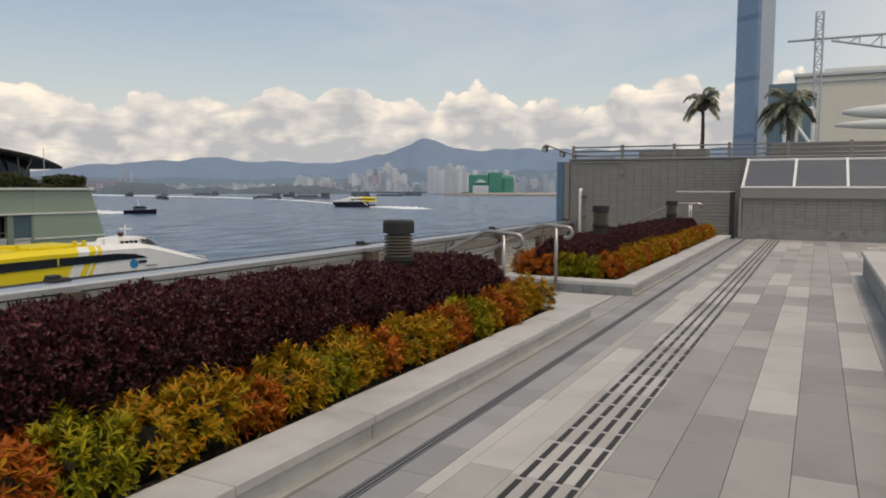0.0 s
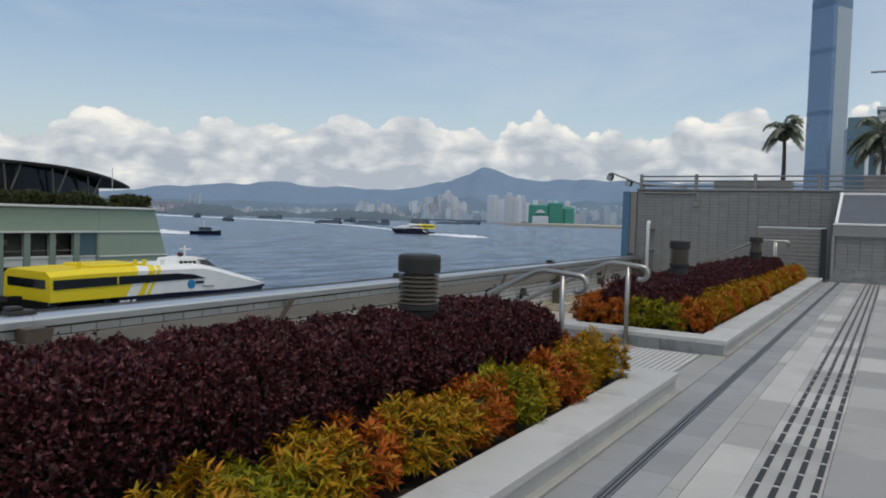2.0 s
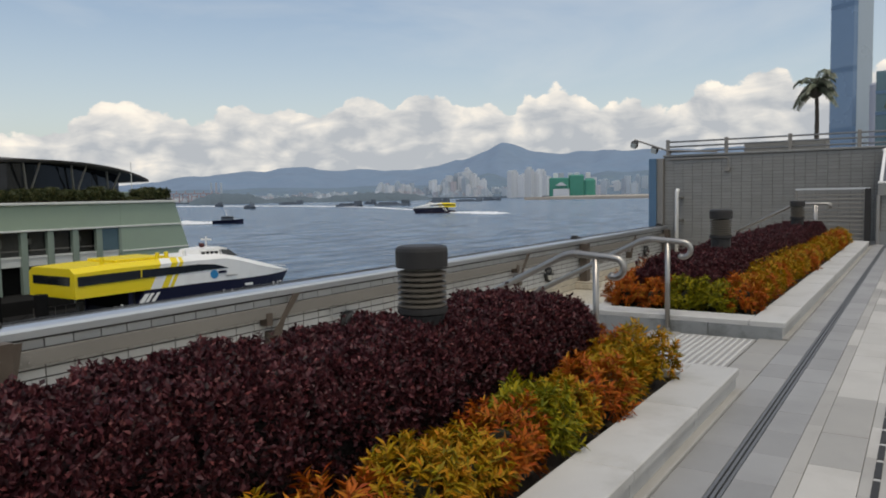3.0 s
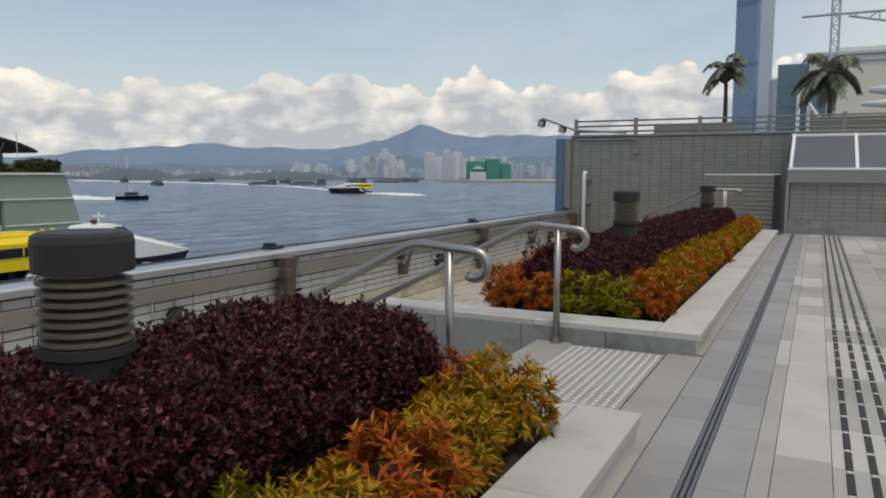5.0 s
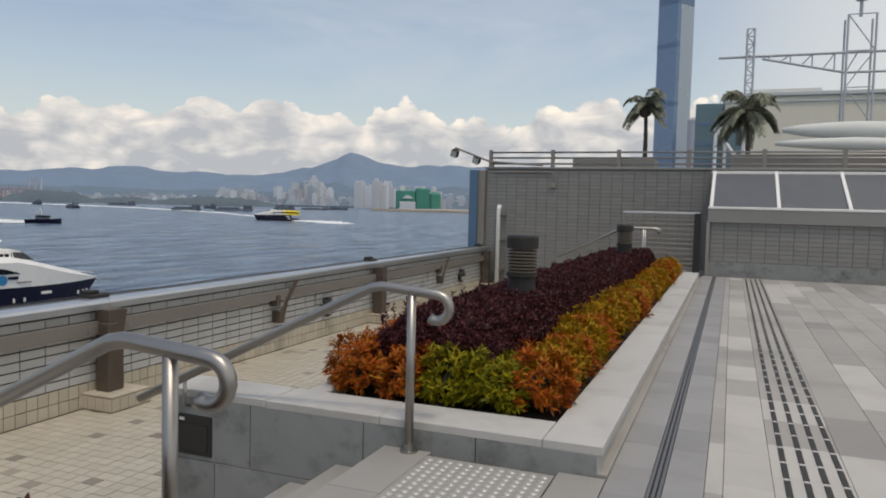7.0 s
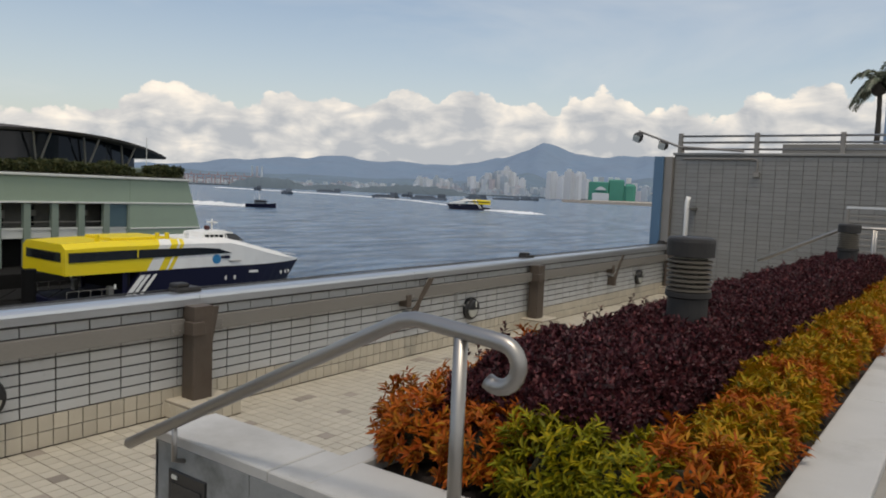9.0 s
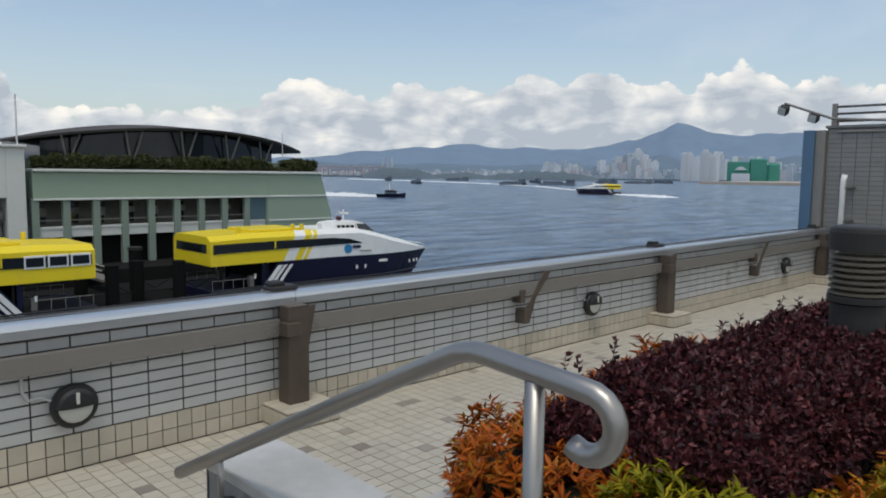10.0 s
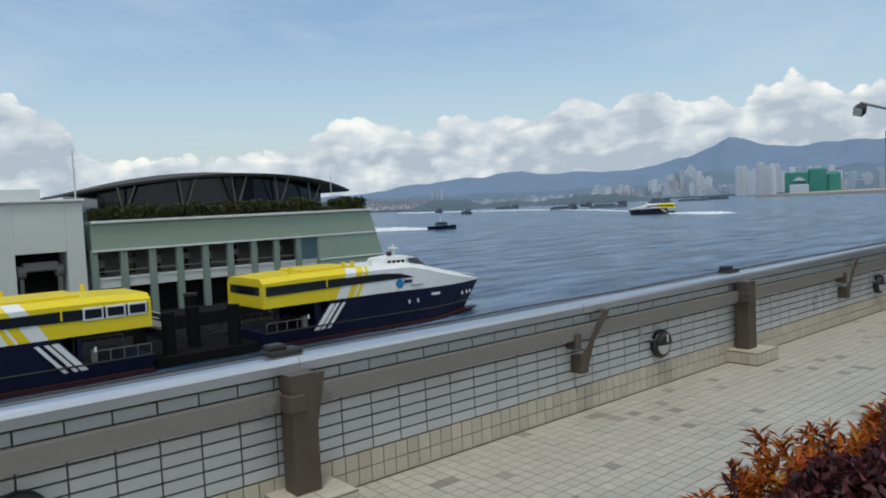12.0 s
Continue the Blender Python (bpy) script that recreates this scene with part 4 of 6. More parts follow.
def purple_hedge(y0, y1, z1, ends, count, seed, swell=0.0):
    gen = np.random.default_rng(seed)
    h = thing("hedge", "dense dark purple-leaved hedge in a planter", "hedge", "purple hedges")
    x0, x1, z0 = -3.48, -2.44, 0.10
    # Closed dark sheet under the leaves stands for the hedge's inner shade.
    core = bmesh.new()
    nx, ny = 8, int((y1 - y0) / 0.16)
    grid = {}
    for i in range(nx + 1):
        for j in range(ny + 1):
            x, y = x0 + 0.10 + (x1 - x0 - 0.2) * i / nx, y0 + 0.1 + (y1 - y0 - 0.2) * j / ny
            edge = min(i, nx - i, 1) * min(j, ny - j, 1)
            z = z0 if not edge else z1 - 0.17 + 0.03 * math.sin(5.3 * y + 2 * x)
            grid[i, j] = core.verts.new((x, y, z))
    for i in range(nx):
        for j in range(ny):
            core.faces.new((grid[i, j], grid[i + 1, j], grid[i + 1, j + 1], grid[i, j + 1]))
    part("inner_growth", core, LEAF_SHADE, h, "near-black core sheet for the shade behind the leaves")
    tufts = count // 8
    P, N, lump = hedge_points(x0, x1, y0, y1, z0, z1, tufts, gen, ends)
    keep = gen.random(tufts) < np.clip(lump * 1.1 - 0.08, 0.12, 1.0)
    P, N = P[keep], N[keep]
    count = len(P)
    P[:, 2] += swell * np.clip((6.6 - P[:, 1]) / 2.6, 0, 1) * np.clip((P[:, 2] - z0) / (z1 - z0), 0, 1)
    side_face = N[:, 2] < 0.5
    # Thin the low side leaves so the near-black core darkens the foot.
    low_cut = side_face & (gen.random(count) > ((P[:, 2] - z0) / (z1 - z0)) ** 0.8 + 0.12)
    P, N = P[~low_cut], N[~low_cut]
    count = len(P)
    # each tuft: a short upright shoot with leaves set round it
    axis = N * 0.7 + np.array([0, 0, 0.75]) + gen.normal(size=(count, 3)) * 0.45
    axis /= np.linalg.norm(axis, axis=1, keepdims=True)
    k = 8
    along = np.tile(np.linspace(-0.035, 0.022, k), count) + gen.normal(size=count * k) * 0.006
    P, axis = np.repeat(P, k, axis=0), np.repeat(axis, k, axis=0)
    P = P + axis * along[:, None]
    way = axis * gen.uniform(0.25, 0.95, count * k)[:, None] + gen.normal(size=(count * k, 3)) * 0.75
    side = gen.normal(size=(count * k, 3))
    count *= k
    ln = gen.uniform(0.020, 0.037, count)
    leaves = link_mesh("leaves", leaf_mesh("leaves", P, way, side, ln, ln * gen.uniform(0.5, 0.68, count), PURPLE_LEAF), PURPLE_LEAF, h, "small dark purple leaves")
    leaves["kind"] = "stuff"
    # loose shoots over the top
    k = int((y1 - y0) * 26)
    twigs = bmesh.new()
    bases, ways = [], []
    for i in range(k):
        x, y = gen.uniform(x0 + 0.05, x1 - 0.1), gen.uniform(y0 + 0.1, y1 - 0.05)
        tall = gen.uniform(0.07, 0.12) if gen.random() > 0.12 else gen.uniform(0.13, 0.2)
        tilt = gen.normal(size=2) * 0.25
        zb = z1 - 0.06 + swell * min(1.0, max(0.0, (6.6 - y) / 2.6))
        pts = [(x + tilt[0] * tall * s, y + tilt[1] * tall * s, zb + tall * s) for s in (0, 0.5, 1)]
        add_tube(twigs, pts, 0.002, 4, cap=False)
        for s in np.arange(0.35, 1.02, 0.13):
            for q in range(2):
                bases.append((x + tilt[0] * tall * s, y + tilt[1] * tall * s, zb + tall * s))
                a = gen.uniform(0, 6.28)
                ways.append((math.cos(a), math.sin(a), 0.7))
    part("shoot_growth", twigs, TWIG, h)["kind"] = "stuff"
    bases, ways = np.array(bases), np.array(ways)
    ln = gen.uniform(0.024, 0.042, len(bases))
    sl_ = link_mesh("shoot_leaves", leaf_mesh("shoot_leaves", bases, ways, gen.normal(size=bases.shape), ln, ln * 0.55, PURPLE_LEAF), PURPLE_LEAF, h)
    sl_["kind"] = "stuff"
    return h


purple_hedge(-3.6, 8.1, 0.70, [(1, 8.1)], 460000, 11, 0.09)
purple_hedge(11.42, 22.75, 0.61, [(-1, 11.42)], 380000, 12)


def shrub(name, label, leaf, seed, reach=0.245, tall=0.46, tips=210):
    """A bushy shrub of pointed leaves in rosettes."""
    gen = np.random.default_rng(seed)
    s = thing(name, label, "shrub", "bright shrubs edging the planters")
    # Dark lump inside the shrub paints the shade seen between leaves.
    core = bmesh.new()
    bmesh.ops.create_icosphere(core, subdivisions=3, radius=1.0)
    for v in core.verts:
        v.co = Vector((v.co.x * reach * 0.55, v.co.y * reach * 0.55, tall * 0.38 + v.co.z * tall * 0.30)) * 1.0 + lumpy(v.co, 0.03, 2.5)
    part("inner_growth", core, SHRUB_SHADE, s, "dark solid core for the shade between the leaves")
    B, Wd, Sd, Ln = [], [], [], []
    for i in range(tips):
        u, a = gen.uniform(-0.55, 1.0), gen.uniform(0, 2 * math.pi)
        ring = math.sqrt(1 - min(u, 0.999) ** 2) ** 0.7
        d = np.array([math.cos(a) * ring, math.sin(a) * ring, u])
        wob = 1 + 0.16 * math.sin(3 * a + seed) + gen.normal() * 0.07
        tip = np.array([d[0] * reach * wob, d[1] * reach * wob, tall * 0.50 + u * tall * 0.5 * wob])
        grow = d + np.array([0, 0, 0.75])
        grow /= np.linalg.norm(grow)
        for q in range(11):
            r = gen.normal(size=3)
            r -= grow * r.dot(grow)
            r /= np.linalg.norm(r)
            B.append(tip - grow * gen.uniform(0.0, 0.075))
            Wd.append(grow * gen.uniform(0.35, 1.1) + r)
            Sd.append(np.cross(grow, r))
            Ln.append(gen.uniform(0.042, 0.078))
    Ln = np.array(Ln)
    lv = link_mesh("leaves", leaf_mesh("leaves", np.array(B), np.array(Wd), np.array(Sd), Ln, Ln * gen.uniform(0.2, 0.3, len(Ln)), leaf, 0.18), leaf, s)
    lv["kind"] = "stuff"
    return s


protos = {
    "o": [shrub("shrub", "rounded shrub with orange-red pointed leaves", ORANGE_LEAF, 21), shrub("shrub", "rounded shrub with orange-red pointed leaves", ORANGE_LEAF, 22)],
    "y": [shrub("shrub", "rounded shrub with golden yellow pointed leaves", YELLOW_LEAF, 23), shrub("shrub", "rounded shrub with golden yellow pointed leaves", YELLOW_LEAF, 24)],
    "g": [shrub("shrub", "rounded shrub with lime green pointed leaves", LIME_LEAF, 25)],
}
used = set()


def set_shrub(kind, x, y, size=1.0):
    src = protos[kind][rng.integers(len(protos[kind]))]
    turn = pose(0, 0, 0, 0, 0, rng.uniform(0, 360))
    m = pose(x, y, 0.085) @ Matrix.Diagonal((size * 0.86, size, size * rng.uniform(0.84, 0.98), 1)) @ turn
    if src.name not in used:
        used.add(src.name)
        src.matrix_basis = m
    else:
        c = copy_thing(src, Matrix.Identity(4))
        c.matrix_basis = m


row_a = "ygyoyygyoyoygoyyogyyoygyoyyogyoyy"
for i, k in enumerate(row_a):
    set_shrub(k, -2.22 + rng.normal() * 0.02, -3.4 + 0.35 * i, rng.uniform(0.84, 0.98))
set_shrub("o", -2.52, 8.20, 0.92)
set_shrub("y", -2.20, 8.14, 0.98)
row_b = "oyyoyyoyyyoyyoyyyoyyyoyyyoyyyoyyy"
for i, k in enumerate(row_b):
    set_shrub(k, -2.23 + rng.normal() * 0.02, 11.46 + 0.345 * i, rng.uniform(0.88, 1.0))
for k, x in (("o", -3.46), ("o", -3.08), ("g", -2.72), ("g", -2.44)):
    set_shrub(k, x, 11.38 + rng.normal() * 0.02, 0.98)
for k, x, y, size in (("o", -3.51, 11.85, 0.90), ("o", -3.54, 12.3, 1.0), ("o", -3.54, 12.75, 1.02), ("o", -3.54, 13.2, 1.02), ("o", -3.54, 13.8, 1.0), ("o", -3.53, 14.5, 0.98)):
    set_shrub(k, x, y, size)


def palm(x, y, z0, z1, reach, seed):
    gen = np.random.default_rng(seed)
    p = thing("palm_tree", "palm tree with drooping fronds on the upper deck", "palm", "palms on the upper deck")
    pts = [(x + 0.04 * math.sin(3 * s), y, z0 + (z1 - z0) * s) for s in np.linspace(0, 1, 14)]
    part("trunk", tube_bm(pts, 0.1, 10, radii=[0.10 - 0.04 * s + 0.010 * (i % 2) for i, s in enumerate(np.linspace(0, 1, 14))]), PALM_TRUNK, p)
    knot = bmesh.new()
    bmesh.ops.create_icosphere(knot, subdivisions=3, radius=0.2)
    for v in knot.verts:
        v.co = Vector((v.co.x, v.co.y, v.co.z * 1.5)) + lumpy(v.co, 0.08, 4) + Vector((x, y, z1 - 0.05))
    part("crown_base", knot, PALM_TRUNK, p)
    for f in range(26):
        a, lift = gen.uniform(0, 2 * math.pi), gen.uniform(-0.35, 1.7)
        R = reach * gen.uniform(0.8, 1.1)
        stem, B, Wd, Sd, Ln = [], [], [], [], []
        for s in np.linspace(0, 1, 18):
            out = R * (s - 0.22 * s * s * (1 if lift > 0 else 0.5))
            up = R * (lift * s - (0.75 + 0.45 * lift) * s * s * 0.85)
            stem.append(np.array([x + math.cos(a) * out, y + math.sin(a) * out, z1 + 0.1 + up]))
        for i in range(2, 18):
            d = stem[i] - stem[i - 1]
            d /= np.linalg.norm(d)
            lat = np.array([-math.sin(a), math.cos(a), 0])
            for q in (0, 0.25, 0.5, 0.75):
                for sg in (-1, 1):
                    B.append(stem[i] - d * q * R / 17)
                    Wd.append(lat * sg + d * 0.8 - np.array([0, 0, gen.uniform(0.35, 0.9)]))
                    Sd.append(d)
                    Ln.append(R * 0.34 * (1 - abs(i / 17 - 0.45)) * gen.uniform(0.8, 1.1))
        Ln = np.array(Ln)
        fr = link_mesh("frond", leaf_mesh("frond", np.array(B), np.array(Wd), np.array(Sd), Ln, np.full(len(Ln), 0.026 * reach), PALM_LEAF), PALM_LEAF, p)
        part("rib", tube_bm([tuple(q) for q in stem], 0.012, 4), PALM_TRUNK, fr)
    return p


palm(-4.3, 36.0, 2.3, 5.30, 1.05, 31)
palm(-0.70, 34.6, 2.3, 4.9, 1.45, 32)

# ---- upper deck and structures beyond the end wall ----
ub = thing("planter_box", "low dark planter box on the upper deck", "planter")
part("box", box_bm(-5.8, -3.3, 30, 31, 2.3, 3.02, bevel=0.02), CONCRETE, ub)
ub2 = thing("planter_box", "long low planted box on the upper deck", "planter")
part("box", box_bm(-1.2, 12, 32, 33, 2.3, 3.3, bevel=0.02), CONCRETE, ub2)


def mast(x, y, z0, z1, w, top=None):
    m = thing("lattice_mast", "grey steel lattice mast with cross arms", "mast", "masts beyond the wall")
    for dx in (-w, w):
        for dy in (-w, w):
            part("chord", tube_bm([(x + dx, y + dy, z0), (x + dx, y + dy, z1)], 0.10, 8), MAST_GREY, m)
    n = int((z1 - z0) / (2.2 * w))
    for i in range(n):
        za, zb = z0 + (z1 - z0) * i / n, z0 + (z1 - z0) * (i + 1) / n
        s = 1 if i % 2 else -1
        part("brace", tube_bm([(x - s * w, y - w, za), (x + s * w, y - w, zb)], 0.06, 6), MAST_GREY, m)
        part("brace", tube_bm([(x - w, y - w, zb), (x + w, y - w, zb)], 0.06, 6), MAST_GREY, m)
    return m


m1 = mast(-0.10, 86, 3, 19.4, 0.33)
m2 = mast(9.3, 86, 10, 20.0, 1.15)
part("aerial", tube_bm([(9.3, 86, 20), (9.3, 86, 26.5)], 0.16, 8, radii=None), MAST_GREY, m2)
for i in range(6):
    part("drum", tube_bm([(9.3, 86, 21.5 + i * 0.8), (9.3, 86, 21.9 + i * 0.8)], 0.5, 10), MAST_GREY, m2)
arm = thing("truss_arm", "long grey steel truss arm between the masts", "truss")
part("top_chord", tube_bm([(-3.0, 86, 16.75), (16, 86, 16.75)], 0.13, 8), MAST_GREY, arm)
part("bottom_chord", tube_bm([(1.0, 86, 16.5), (8.2, 86, 14.9), (16, 86, 14.9)], 0.12, 8), MAST_GREY, arm)
for i in range(8):
    x = 1.6 + i * 0.95
    zb = 16.5 - 1.6 * (x - 1.0) / 7.2
    part("web", tube_bm([(x, 86, zb), (x + 0.95 * (1 if i % 2 else 0), 86, 16.75)], 0.07, 6), MAST_GREY, arm)

hall = thing("hall_building", "pale beige rendered hall beyond the upper deck", "building")
part("wall", box_bm(-2.4, 45, 100, 130, SEA, 14.9, bevel=0.05), BEIGE_RENDER, hall)
part("roof_edge", box_bm(-2.7, 45.3, 99.7, 130.3, 14.9, 15.35, bevel=0.05), PIER_WHITE, hall)
part("roof_edge", box_bm(-2.5, 45.1, 99.85, 130.1, 14.2, 14.4, bevel=0.03), PIER_WHITE, hall)
part("window", box_bm(-2.0, -0.2, 99.9, 100.1, 2.0, 13.0), TEAL_GLASS, hall)
for x in (2.2, 9.5, 17.0):
    part("joint", box_bm(x - 0.05, x + 0.05, 99.96, 100.05, SEA, 14.1), BEIGE_RENDER, hall)
part("roof_plant", box_bm(0.5, 8.0, 103, 112, 15.3, 16.2, bevel=0.05), PIER_WHITE, hall)
block = thing("glass_building", "narrow dark teal glass building beside the hall", "building")
part("body", box_bm(-6.1, -2.45, 110, 125, SEA, 15.6, bevel=0.1), TEAL_GLASS, block)
for i in range(9):
    part("floor_band", box_bm(-6.14, -2.44, 109.95, 110.05, -8 + i * 2.6, -7.6 + i * 2.6), TOWER_BAND, block)
frame_t = thing("braced_frame", "white braced steel frame before the hall", "frame")
for x in (-2.9, -0.3):
    part("column", tube_bm([(x, 84, 0), (x, 84, 9.6)], 0.18, 10), WHITE_PAINT, frame_t)
part("brace", tube_bm([(-2.9, 84, 9.6), (-0.3, 84, 5.8)], 0.18, 10), WHITE_PAINT, frame_t)
part("beam", tube_bm([(-2.9, 84, 9.6), (-0.3, 84, 9.6)], 0.18, 10), WHITE_PAINT, frame_t)
for (x0, z0, z1, r, y) in ((1.75, 6.9, 6.1, 0.62, 60), (1.3, 5.95, 5.3, 0.42, 59)):
    c = thing("canopy", "pale grey tapering canopy beam", "canopy", "canopies beyond the wall")
    xs = np.linspace(0, 1, 14)
    part("shell", tube_bm([(x0 + 14 * s, y, z0 + (z1 - z0) * s + 0.2 * math.sin(math.pi * s)) for s in xs], 0.5, 16, radii=[r * (0.25 + 0.75 * min(1, s * 3.2) ** 0.6) for s in xs]), PIER_WHITE, c, smooth=True)

# ---- ferries and the pier ----


def loft_bm(sections):
    """A closed body through rings of points."""
    bm = bmesh.new()
    rings = [[bm.verts.new(p) for p in s] for s in sections]
    for q, s in zip(rings, rings[1:]):
        k = len(q)
        for i in range(k):
            bm.faces.new((q[i], q[(i + 1) % k], s[(i + 1) % k], s[i]))
    bm.faces.new(rings[0][::-1])
    bm.faces.new(rings[-1])
    return bm


def cut(bm, co, no):
    """Keeps the side of the plane that its normal points away from."""
    r = bmesh.ops.bisect_plane(bm, geom=bm.verts[:] + bm.edges[:] + bm.faces[:], plane_co=co, plane_no=no, clear_outer=True)
    edges = [e for e in r["geom_cut"] if isinstance(e, bmesh.types.BMEdge)]
    if edges:
        bmesh.ops.holes_fill(bm, edges=edges)


def ferry(label, framed=False):
    """A fast catamaran ferry 31.5 m long; stern at y 0, bow at y 31.5, waterline at z 0."""
    f = thing("ferry", label, "ferry", "moored ferries")

    def half(y):
        return 4.3 if y < 19 else max(0.05, 4.3 * (1 - ((y - 19) / 12.6) ** 1.5))

    def hull_bm(z0, z1, y_end):
        secs = []
        for y in np.linspace(0, y_end, 18):
            a, b = half(y) * 0.93, half(y)
            k0 = 0.0 if y < 22 else (y - 22) * 0.30 * (4.3 - z0) / 4.3
            zt = min(z1, 1.75) if y < 6.2 and z1 > 2 else z1 + (0.0 if y < 20 else 0.0)
            secs.append([(-a, y - k0, z0), (a, y - k0, z0), (b, y, zt), (-b, y, zt)])
        return loft_bm(secs)

    part("hull", hull_bm(0.45, 4.3, 31.5), NAVY, f, "dark navy hull")
    part("boot_top", hull_bm(-0.8, 0.45, 31.0), RED_BOOT, f, "dull red underwater paint")
    part("fender_strip", tube_bm([(half(y) + 0.03, y, 1.75) for y in np.linspace(0, 29, 26)], 0.09, 6), BLACK, f)
    part("fender_strip", tube_bm([(-half(y) - 0.03, y, 1.75) for y in np.linspace(0, 29, 26)], 0.09, 6), BLACK, f)

    def cabin():
        secs = []
        for y in (0.0, 4.0, 9.0, 14.0, 18.0, 20.0, 22.0, 24.0, 26.0, 28.0, 30.0, 31.45):
            hw = half(y) * 0.99
            top = 7.45 if y <= 18 else 7.45 - (7.45 - 4.45) * ((y - 18) / 13.45) ** 1.05
            top += 0.0 if y > 3 else -0.15
            sh = min(0.5, (top - 4.3) * 0.3)
            secs.append([(-hw, y, 4.3), (hw, y, 4.3), (hw * 0.985, y, top - sh), (hw * 0.80, y, top), (-hw * 0.80, y, top), (-hw * 0.985, y, top - sh)])
        return loft_bm(secs)

    slant = Vector((0, 1, -0.55)).normalized()
    marks = [(-1, 8.0, YELLOW_PAINT, "yellow cabin side"), (8.0, 9.3, WHITE_PAINT, ""), (9.3, 10.1, YELLOW_PAINT, ""), (10.1, 10.35, WHITE_PAINT, ""), (10.35, 10.8, YELLOW_PAINT, ""), (10.8, 40, WHITE_PAINT, "white fore cabin")]
    for a, b, m, lab in marks:
        bm = cabin()
        if a > 0:
            cut(bm, (0, a, 4.3), -slant)
        if b < 35:
            cut(bm, (0, b, 4.3), slant)
        part("cabin_shell", bm, m, f, lab)
    for sx in (-1, 1):
        xa, xb = (4.05, 4.30) if sx > 0 else (-4.30, -4.05)
        part("window_band", prism_bm([(0.3, 5.55), (14.2, 5.72), (14.2, 6.5), (7.0, 6.55), (0.3, 6.5)], "x", xa, xb), DARK_GLASS, f, "dark tinted window band")
        bm = prism_bm([(14.2, 5.72), (18.2, 5.80), (16.4, 6.32), (14.2, 6.5)], "x", xa, xb)
        for v in bm.verts:
            if v.co.y > 19:
                v.co.x = sx * (half(v.co.y) * 0.985 + (0.05 if abs(v.co.x) > 4.2 else -0.2))
        part("window_band", bm, DARK_GLASS, f)
        part("window_post", box_bm(sx * 4.285 - 0.02, sx * 4.285 + 0.02, 6.95, 7.1, 5.75, 6.6), YELLOW_PAINT, f)
        for i in range(3):
            part("hull_stripe", prism_bm([(5.3 + i * 0.75, 1.3), (5.85 + i * 0.75 - 0.2 * (i > 0), 1.3), (7.9 + i * 0.72 - 0.2 * (i > 0), 3.9), (7.35 + i * 0.72, 3.9)], "x", sx * 4.21, sx * 4.31), WHITE_PAINT, f, "white slanting stripe")
        part("round_mark", tube_bm([(sx * 4.05, 16.2, 5.15), (sx * (half(16.2) + 0.02), 16.2, 5.15)], 0.52, 20), BLUE_MARK, f, "blue round mark")
        part("lettering_bar", box_bm(sx * half(17) - 0.04, sx * half(17) + 0.04, 16.8, 17.9, 5.2, 5.5), NAVY, f, "dark lettering bar")
        part("lettering_bar", box_bm(sx * half(18.6) - 0.05, sx * half(18.6) + 0.04, 17.8, 19.4, 4.8, 4.9), STEEL_BAR, f)
        part("name_bar", box_bm(sx * half(21.4) - 0.08, sx * half(21.4) + 0.12, 20.8, 22.0, 3.35, 3.65), WHITE_PAINT, f, "white lettering bar")
        for yy in (4.6, 17.3, 18.5, 26.9, 28.0, 28.8):
            part("fitting", box_bm(sx * half(yy) - 0.05, sx * half(yy) + 0.08, yy, yy + 0.16, 2.7, 3.15), WHITE_PAINT, f)
        for i in range(5):
            part("stern_rail", tube_bm([(sx * 4.1, 0.2 + i * 1.1, 1.75), (sx * 4.1, 0.2 + i * 1.1, 2.75)], 0.03, 6), STEEL_BAR, f)
        part("stern_rail", tube_bm([(sx * 4.1, 0.2, 2.75), (sx * 4.1, 4.8, 2.75)], 0.03, 6), STEEL_BAR, f)
        part("stern_post", box_bm(sx * 4.0 - 0.1, sx * 4.0 + 0.1, 5.6, 6.15, 1.75, 4.32), NAVY, f)
        part("stern_locker", box_bm(sx * 3.4 - 0.3, sx * 3.4 + 0.3, 4.4, 4.9, 1.75, 2.9, bevel=0.05), CONCRETE, f)
    if framed:
        for sx in (-1, 1):
            for i in range(3):
                fr = part("window_frame", box_bm(sx * 4.26 - 0.05, sx * 4.26 + 0.09, 0.35 + i * 1.75, 1.95 + i * 1.75, 5.5, 6.62, bevel=0.03), WHITE_PAINT, f, "white window frame")
                part("window_pane", box_bm(sx * 4.30 - 0.04, sx * 4.30 + 0.08, 0.5 + i * 1.75, 1.8 + i * 1.75, 5.68, 6.45), DARK_GLASS, fr)
    # Near-black bulkhead carries the shade of the open stern deck.
    part("stern_bulkhead", box_bm(-4.1, 4.1, 6.0, 6.3, 1.7, 4.32), SHADE_DARK, f)
    part("stern_window", box_bm(-3.4, 3.4, -0.06, 0.04, 5.6, 6.5), DARK_GLASS, f)
    part("stern_panel", box_bm(-3.9, 3.9, -0.03, 0.05, 4.35, 5.5), YELLOW_PAINT, f)
    # wheelhouse
    wh = [[(-2.1, 15.6, 6.9), (2.1, 15.6, 6.9), (1.8, 16.2, 8.0), (-1.8, 16.2, 8.0)], [(-2.1, 19.2, 6.8), (2.1, 19.2, 6.8), (1.8, 19.0, 8.25), (-1.8, 19.0, 8.25)], [(-1.7, 22.2, 6.2), (1.7, 22.2, 6.2), (1.2, 20.4, 8.0), (-1.2, 20.4, 8.0)]]
    w = part("wheelhouse", loft_bm(wh), WHITE_PAINT, f)
